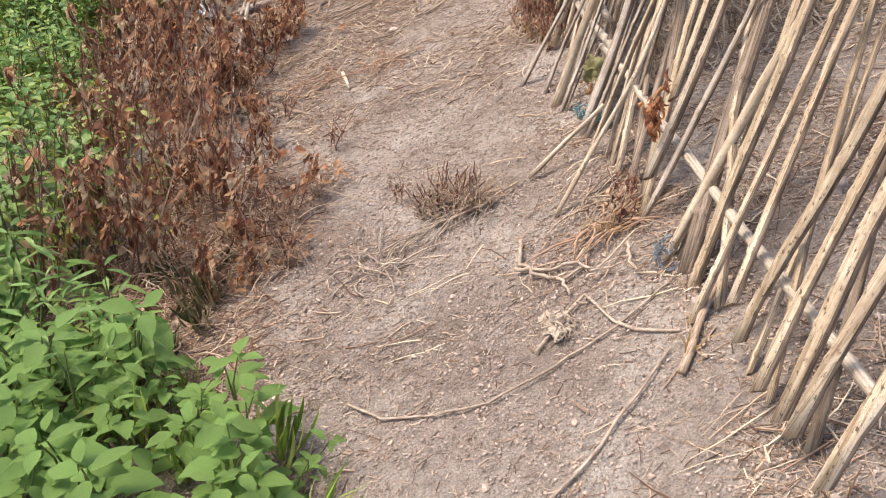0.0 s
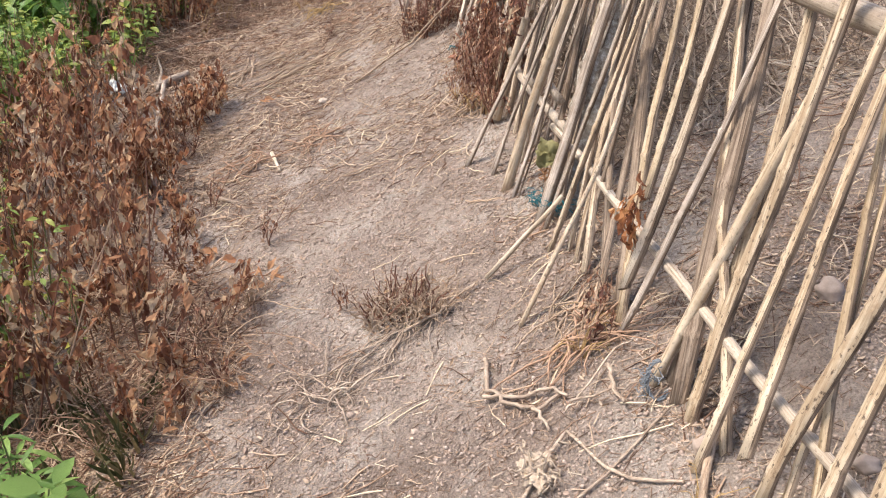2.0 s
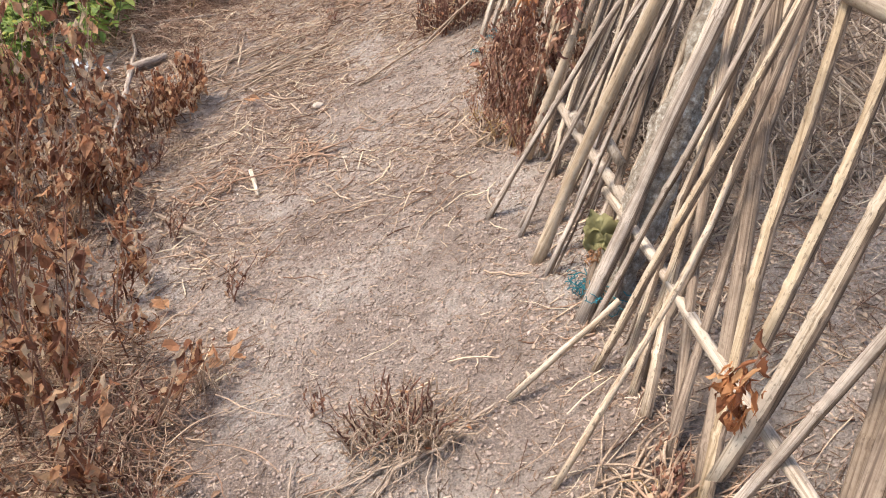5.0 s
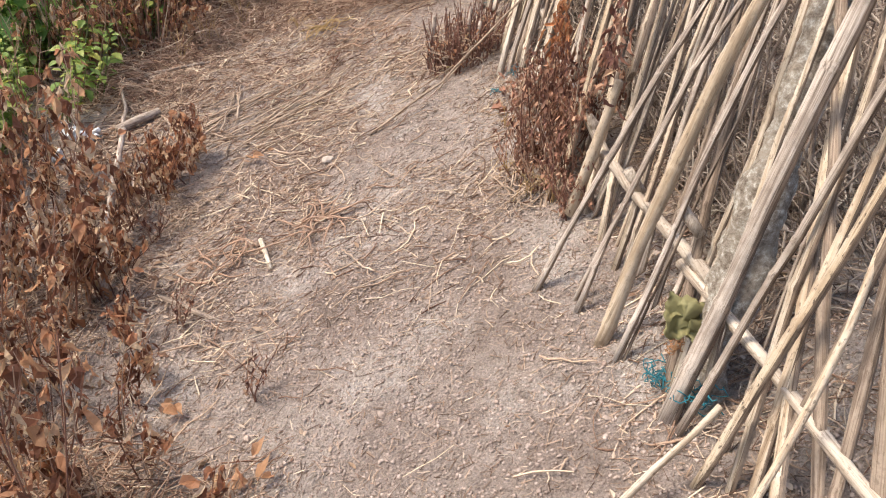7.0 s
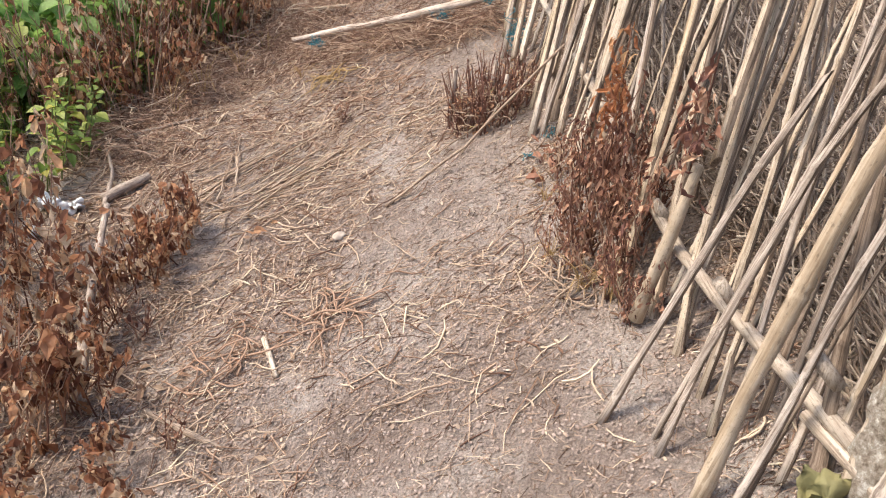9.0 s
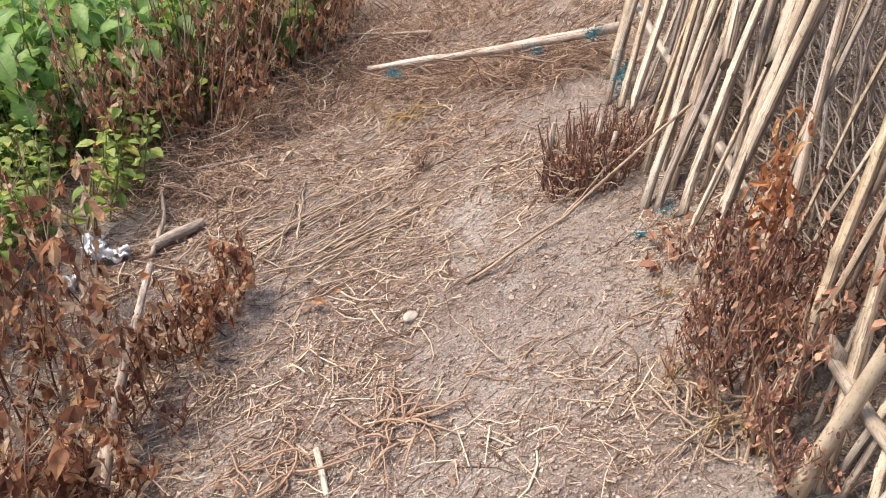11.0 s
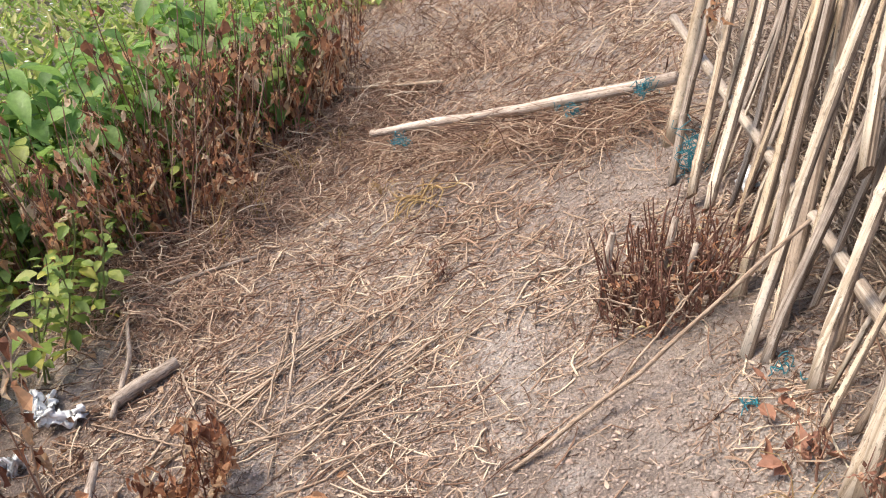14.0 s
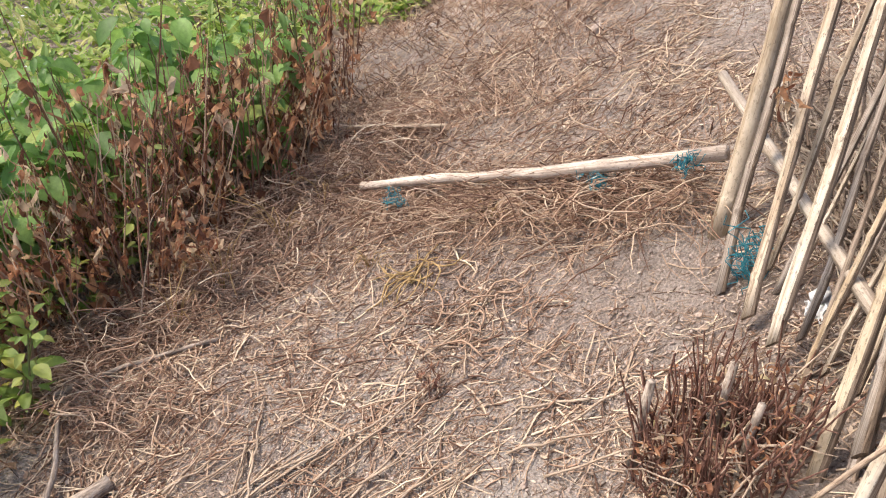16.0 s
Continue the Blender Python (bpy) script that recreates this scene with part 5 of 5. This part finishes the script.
def twine(x, y, z, n, size, material, label, seed, spread=(1, 1, 0.7)):
    rnd = random.Random(seed)
    root = thing("twine", label, "twine", Matrix.Translation((x, y, z)), "frayed twine at the fence")
    for _ in range(n):
        g = Geo()
        p = Vector([rnd.gauss(0, size * 0.35) * s for s in spread])
        q = p + Vector([rnd.uniform(-size, size) * s for s in spread])
        g.tube(wander(p, q, 6, size * 0.3, rnd), 0.0013, 4)
        part("strand", g.mesh("strand", material), root)


twine(0.585, 2.60, surface(0.585, 2.60) + 0.03, 26, 0.04, TWINE, "frayed teal twine at the fence foot", 1)
twine(0.615, 2.50, surface(0.615, 2.50) + 0.05, 24, 0.04, TWINE, "frayed teal twine behind a slat", 2)
twine(0.60, 5.10, surface(0.60, 5.10) + 0.07, 34, 0.07, TWINE, "teal twine hanging at the fence foot", 3, (0.5, 0.6, 1.2))
twine(-0.24, 5.92, surface(-0.24, 5.92) + 0.05, 22, 0.05, TWINE, "teal twine scrap on the soil", 4, (1, 1, 0.2))
twine(0.35, 5.60, surface(0.35, 5.60) + 0.10, 24, 0.05, TWINE, "teal twine under the bamboo pole", 5, (1, 1, 0.4))
twine(0.55, 5.47, surface(0.55, 5.47) + 0.12, 24, 0.045, TWINE, "teal twine round the bamboo pole", 6, (1, 1, 0.5))
twine(0.50, 4.24, surface(0.50, 4.24) + 0.012, 7, 0.03, TWINE, "teal twine scrap in the litter", 7, (1, 1, 0.2))
twine(0.58, 4.27, surface(0.58, 4.27) + 0.02, 8, 0.035, TWINE, "teal twine scrap at a slat's foot", 8, (1, 1, 0.4))
g = Geo()
for k in range(5):
    g.tube([((0.026 + 0.004 * math.cos(5 * a + 2.1 * k)) * math.cos(a), 0.02 * math.sin(a) + 0.005 * math.sin(5 * a + 2.1 * k), 0.036 * math.sin(a)) for a in (math.pi * (0.45 + 1.35 * i / 22) for i in range(23))], 0.0019, 5)
thing("rope_loop", "loop of frayed grey blue rope hanging at the fence", "rope", Matrix.Translation((0.635, 1.625, surface(0.635, 1.625) + 0.045)), data=g.mesh("rope_loop", GREYTWINE, True))
twine(0.615, 1.63, surface(0.615, 1.63) + 0.05, 22, 0.028, GREYTWINE, "frayed grey blue rope ends at the fence foot", 10, (0.8, 0.8, 1.0))



def dry_grass(x, y, n, size, seed, material=None, label="thin bent stalks of dry golden grass"):
    """Thin golden stalks, bent over."""
    rnd = random.Random(seed)
    root = thing("dry_grass", label, "grass", Matrix.Translation(on(x, y)), "dry golden grass")
    for _ in range(n):
        b, h = rnd.uniform(0, 6.28), size * rnd.uniform(0.5, 1.1)
        out = Vector((math.cos(b), math.sin(b), 0))
        p = out * rnd.uniform(0, 0.02)
        lean = rnd.uniform(0.3, 1.3)
        g = Geo()
        g.tube([p, p + out * (0.2 * lean * h) + Vector((0, 0, 0.5 * h)), p + out * (0.6 * lean * h) + Vector((0, 0, 0.75 * h)), p + out * (lean * h) + Vector((0, 0, (0.85 - 0.4 * lean) * h))], [t * (1.6 if size > 0.2 else 1.0) for t in (0.0012, 0.0011, 0.0009, 0.0006)], 4)
        part("stalk", g.mesh("stalk", material or GOLD), root)


for k, (x, y, n, size) in enumerate(((0.535, 1.84, 14, 0.11), (0.61, 1.30, 7, 0.10), (0.585, 1.93, 9, 0.09), (0.54, 3.42, 16, 0.13), (0.49, 3.50, 14, 0.10), (0.50, 3.98, 10, 0.09), (0.45, 3.68, 14, 0.08), (-0.30, 5.64, 12, 0.10), (0.05, 5.70, 14, 0.09), (-0.62, 5.9, 8, 0.26), (-0.5, 6.1, 8, 0.2), (-0.78, 5.7, 8, 0.3), (-0.9, 5.55, 6, 0.24))):
    dry_grass(x, y, n, size, 700 + k)
for k, (x, y) in enumerate(((0.17, 2.27), (0.22, 2.25), (0.13, 2.31), (-0.36, 2.2), (-0.33, 2.62))):
    dry_grass(x, y, 34, 0.15, 720 + k, TWIG, "splayed dry straw stalks of a low tuft")

# ---------------------------------------------------------------- stones, rag, leaves


def stone(x, y, r, label, seed, flat=0.7, material=None):
    rnd = random.Random(seed)
    bm = bmesh.new()
    bmesh.ops.create_icosphere(bm, subdivisions=3, radius=1)
    for v in bm.verts:
        k = 1 + 0.34 * noise.noise(v.co * 1.5 + Vector((seed, 0, 0))) + 0.16 * noise.noise(v.co * 3.5)
        v.co = Vector((v.co.x * k * r, v.co.y * k * r * 0.8, v.co.z * k * r * flat))
    me = bpy.data.meshes.new("stone")
    bm.to_mesh(me)
    bm.free()
    me.polygons.foreach_set("use_smooth", [True] * len(me.polygons))
    me.materials.append(material or STONE)
    thing("stone", label, "stone", pose(x, y, surface(x, y) + r * flat * 0.45, 0, 0, rnd.uniform(0, 180)), data=me)


stone(0.665, 1.43, 0.026, "rounded grey brown stone at the fence foot", 1)
stone(0.86, 1.26, 0.024, "pale rounded stone behind the fence", 2)
stone(1.02, 1.72, 0.038, "brown stone behind the fence", 3)
stone(-0.13, 4.19, 0.024, "pale stone in the litter", 4, 0.5, PALESTONE)
stone(0.02, 2.80, 0.012, "small pale stone in the path", 5)
stone(0.30, 1.95, 0.011, "small pale stone in the path", 6)
stone(0.52, 6.72, 0.03, "pale stone up the slope", 7)
for k in range(34):
    rr = random.Random(900 + k)
    stone(rr.uniform(-0.6, 0.55), rr.uniform(1.4, 6.5), rr.uniform(0.005, 0.011), "small pebble half sunk in the soil", 20 + k)


def rag(x, y, w, h, label, seed, rz, name="plastic_rag", category="rag", material=None, up=0.0, tip=0.0):
    """Crumpled sheet with thickness."""
    n = 16
    soft = 1.0 if material is None else 0.7
    g = Geo()
    for s in (0, 1):
        for j in range(n):
            for i in range(n):
                u, v = i / (n - 1) - 0.5, j / (n - 1) - 0.5
                q = Vector((u * 3.2 * soft + seed, v * 3.2 * soft, 0))
                g.v.append(Vector((u * w + 0.02 * noise.noise(q * 2), v * h + 0.02 * noise.noise(q * 2 + Vector((5, 0, 0))), 0.028 + 0.05 * soft * noise.noise(q) + 0.02 * soft * noise.noise(q * 2.7) - 0.003 * s)))
    for s in (0, 1):
        o = s * n * n
        for j in range(n - 1):
            for i in range(n - 1):
                f = (o + j * n + i, o + j * n + i + 1, o + (j + 1) * n + i + 1, o + (j + 1) * n + i)
                g.f.append(f if s == 0 else f[::-1])
    edge = [i for i in range(n)] + [j * n + n - 1 for j in range(1, n)] + [(n - 1) * n + i for i in range(n - 2, -1, -1)] + [j * n for j in range(n - 2, 0, -1)]
    for a, b in zip(edge, edge[1:] + edge[:1]):
        g.f.append((b, a, a + n * n, b + n * n))
    thing(name, label, category, pose(x, y, surface(x, y) + up, tip, 0, rz), data=g.mesh(name, material or WHITE, True))


rag(-1.27, 4.83, 0.07, 0.10, "crumpled white plastic rag on the soil", 1.0, 20)
rag(-1.19, 4.77, 0.12, 0.04, "crumpled strip of white plastic on the soil", 4.0, 10)
rag(0.70, 4.92, 0.045, 0.04, "crumpled grey white plastic behind the slats", 6.0, 30)
rag(-1.27, 4.62, 0.05, 0.04, "small scrap of white plastic under dead weeds", 8.0, 50)
rag(0.60, 2.61, 0.07, 0.085, "crumpled wilted olive green leaf caught at the fence foot", 11.0, -20, "wilted_leaf", "leaf", WILT, 0.17, 55)
twine(0.605, 2.60, surface(0.605, 2.60) + 0.11, 22, 0.03, RUSTY, "rusty brown frayed rope knot at the fence foot", 9)


def tangle(g, n, rnd, place, up, long=0.22):
    """n thin bent stalks, heaped up to a height over the soil."""
    for _ in range(n):
        x, y = place(rnd)
        p = Vector((x, y, surface(x, y) + 0.004 + max(0.0, up(x, y)) * rnd.random()))
        a, bend, tilt = rnd.uniform(0, 6.28), rnd.gauss(0, 0.22), rnd.gauss(0.0, 0.22)
        step = rnd.uniform(0.05, long) / 5
        pts = []
        for _ in range(6):
            pts.append(p.copy())
            p = p + Vector((math.cos(a), math.sin(a), tilt)) * step
            p.z = max(p.z, surface(p.x, p.y) + 0.003)
            a += bend + rnd.gauss(0, 0.25)
            tilt -= 0.08
        r = 0.0007 + 0.0016 * rnd.random() ** 2
        g.tube(pts, [r, r * 1.1, r, r * 0.9, r * 0.8, r * 0.5], 4, False)


def heaps():
    """Dead stalks under the pole, and at the feet of the upper weeds."""
    rnd = random.Random(970)

    def along_pole(rnd):
        t = rnd.random()
        return -0.42 + 1.0 * t + rnd.gauss(0.02, 0.05), 6.11 - 0.62 * t + rnd.gauss(-0.06, 0.09)

    g = Geo()
    tangle(g, 2300, rnd, along_pole, lambda x, y: max(0.0, min(0.09, 0.02 + 0.14 * (x + 0.25))))
    thing("pole_brush", "brown tangle of dead stalks heaped under the pole", "dead stalks", kind="stuff", data=g.mesh("pole_brush", REDSTRAW))

    def weed_foot(rnd):
        y = rnd.uniform(5.1, 6.6)
        return edge_b(-1, y) + rnd.gauss(0.03, 0.14), y

    g = Geo()
    tangle(g, 1500, rnd, weed_foot, lambda x, y: 0.09, 0.18)
    thing("weed_brush", "rusty brown dead stalks tangled at the feet of the weeds", "dead stalks", kind="stuff", data=g.mesh("weed_brush", RUST))
    g = Geo()
    tangle(g, 500, rnd, weed_foot, lambda x, y: 0.12, 0.2)
    thing("weed_straw", "golden dry grass tangled at the feet of the weeds", "dry grass", kind="stuff", data=g.mesh("weed_straw", STRAW))

    def near_foot(rnd):
        y = rnd.uniform(1.6, 2.9)
        return between(y, EDGE_G if y < 2.0 else EDGE_A) + rnd.gauss(0.02, 0.12), y

    g = Geo()
    tangle(g, 1700, rnd, near_foot, lambda x, y: 0.08, 0.22)
    thing("grass_brush", "grey brown dead grass matted along the path edge", "dead grass", kind="stuff", data=g.mesh("grass_brush", REDSTRAW))


heaps()


def twig_heap(x, y, n, spread, material, label, seed):
    """A small loose heap of bent twigs, each its own part."""
    rnd = random.Random(seed)
    root = thing("twig_heap", label, "twigs", Matrix.Translation(on(x, y)), "loose twig heaps on the path")
    for _ in range(n):
        a, d = rnd.uniform(0, 6.28), spread * rnd.random() ** 0.6
        bx, by = d * math.cos(a), d * math.sin(a)
        b, bend, ln = rnd.uniform(0, 6.28), rnd.gauss(0, 0.3), rnd.uniform(0.07, 0.2)
        pts, px, py = [], bx, by
        lift = rnd.uniform(0.004, 0.035)
        for k in range(6):
            pts.append((px, py, surface(x + px, y + py) - surface(x, y) + 0.003 + lift * math.sin(0.4 + 0.5 * k)))
            px, py = px + ln / 5 * math.cos(b), py + ln / 5 * math.sin(b)
            b += bend + rnd.gauss(0, 0.2)
        r = rnd.uniform(0.0014, 0.0034)
        g = Geo()
        g.tube(pts, [r, r * 1.05, r, r * 0.9, r * 0.75, r * 0.5], 5)
        part("twig", g.mesh("twig", material, True), root)


twig_heap(-0.165, 3.77, 34, 0.10, RUST, "loose heap of reddish bent twigs on the path", 981)
twig_heap(-0.46, 3.68, 30, 0.10, RUST, "loose heap of rusty twigs beside the dead weeds", 982)
twig_heap(-0.62, 4.05, 24, 0.10, TWIG, "loose pale twigs beside the dead weeds", 983)
twig_heap(-0.16, 5.55, 20, 0.06, GOLD, "wisp of bent golden straw on the soil", 984)
twig_heap(-0.05, 2.06, 30, 0.10, ROOT, "pale splayed roots and twigs on the path", 985)
twig_heap(0.545, 1.89, 44, 0.075, RUST, "tangle of thin brown twigs at the fence foot", 987)
twig_heap(0.56, 2.02, 26, 0.06, TWIG, "dry twigs at the fence foot", 988)
twig_heap(0.50, 3.50, 40, 0.1, TWIG, "dry broken twigs under the dead weed", 989)
twig_heap(0.02, 5.25, 26, 0.16, REDSTRAW, "loose brown stalks on the slope", 986)


def curled_leaves(x, y, n, label, seed, material):
    """A few large curled dead leaves on the soil."""
    rnd = random.Random(seed)
    root = thing("curled_leaves", label, "dead leaves", Matrix.Translation(on(x, y)), "curled dead leaves on the soil")
    for _ in range(n):
        b, s = rnd.uniform(0, 6.28), rnd.uniform(0.035, 0.06)
        px, py = rnd.gauss(0, 0.03), rnd.gauss(0, 0.03)
        g = Geo()
        g.leaf((px, py, surface(x + px, y + py) - surface(x, y) + rnd.uniform(0.008, 0.04)), (math.cos(b), math.sin(b), rnd.uniform(-0.3, 0.9)), (rnd.uniform(-0.5, 0.5), rnd.uniform(-0.5, 0.5), 1), s, s * rnd.uniform(0.4, 0.6), rnd.uniform(0.3, 1.0), rnd.uniform(-0.6, 1.4), rnd.uniform(-1.2, 1.2), 0.12)
        part("leaf", g.mesh("leaf", material), root)


for k, (x, y, n) in enumerate(((-0.37, 2.22, 9), (-0.27, 2.70, 4), (-0.42, 2.40, 7), (0.52, 4.07, 10), (-0.36, 4.35, 3), (-0.55, 3.05, 4), (-0.52, 2.12, 5), (0.55, 4.20, 5))):
    curled_leaves(x, y, n, "large curled reddish brown dead leaves on the soil", 990 + k, SHRIVEL if x > 0 else RED)


def brush_pile():
    """Tangle of thin dry stalks heaped behind the fence."""
    rnd = random.Random(950)
    g = Geo()
    for _ in range(5200):
        y = rnd.uniform(2.6, 5.6)
        x = 0.79 + 1.0 * rnd.random() ** 1.4
        top = 0.34 * min(1.0, (y - 2.6) / 0.6) * (0.6 + 0.6 * noise.noise(Vector((x * 3, y * 3, 8))))
        a = rnd.gauss(1.1, 0.9)
        ln = rnd.uniform(0.1, 0.42)
        d = Vector((0.6 * math.cos(a), math.sin(a), rnd.gauss(0.1, 0.35))) * ln
        p = Vector((x, y, surface(x, y) + max(0.0, top) * rnd.random()))
        q = p + d
        q.x = max(q.x, 0.78)
        q.z = max(q.z, surface(q.x, q.y) + 0.004)
        r = rnd.uniform(0.001, 0.0028)
        g.tube(wander(p, q, 4, 0.02, rnd), [r, r, r * 0.85, r * 0.5], 4, False)
    thing("brush_pile", "tangled heap of thin dry stalks behind the fence", "brush", kind="stuff", data=g.mesh("brush_pile", BRUSH))


brush_pile()
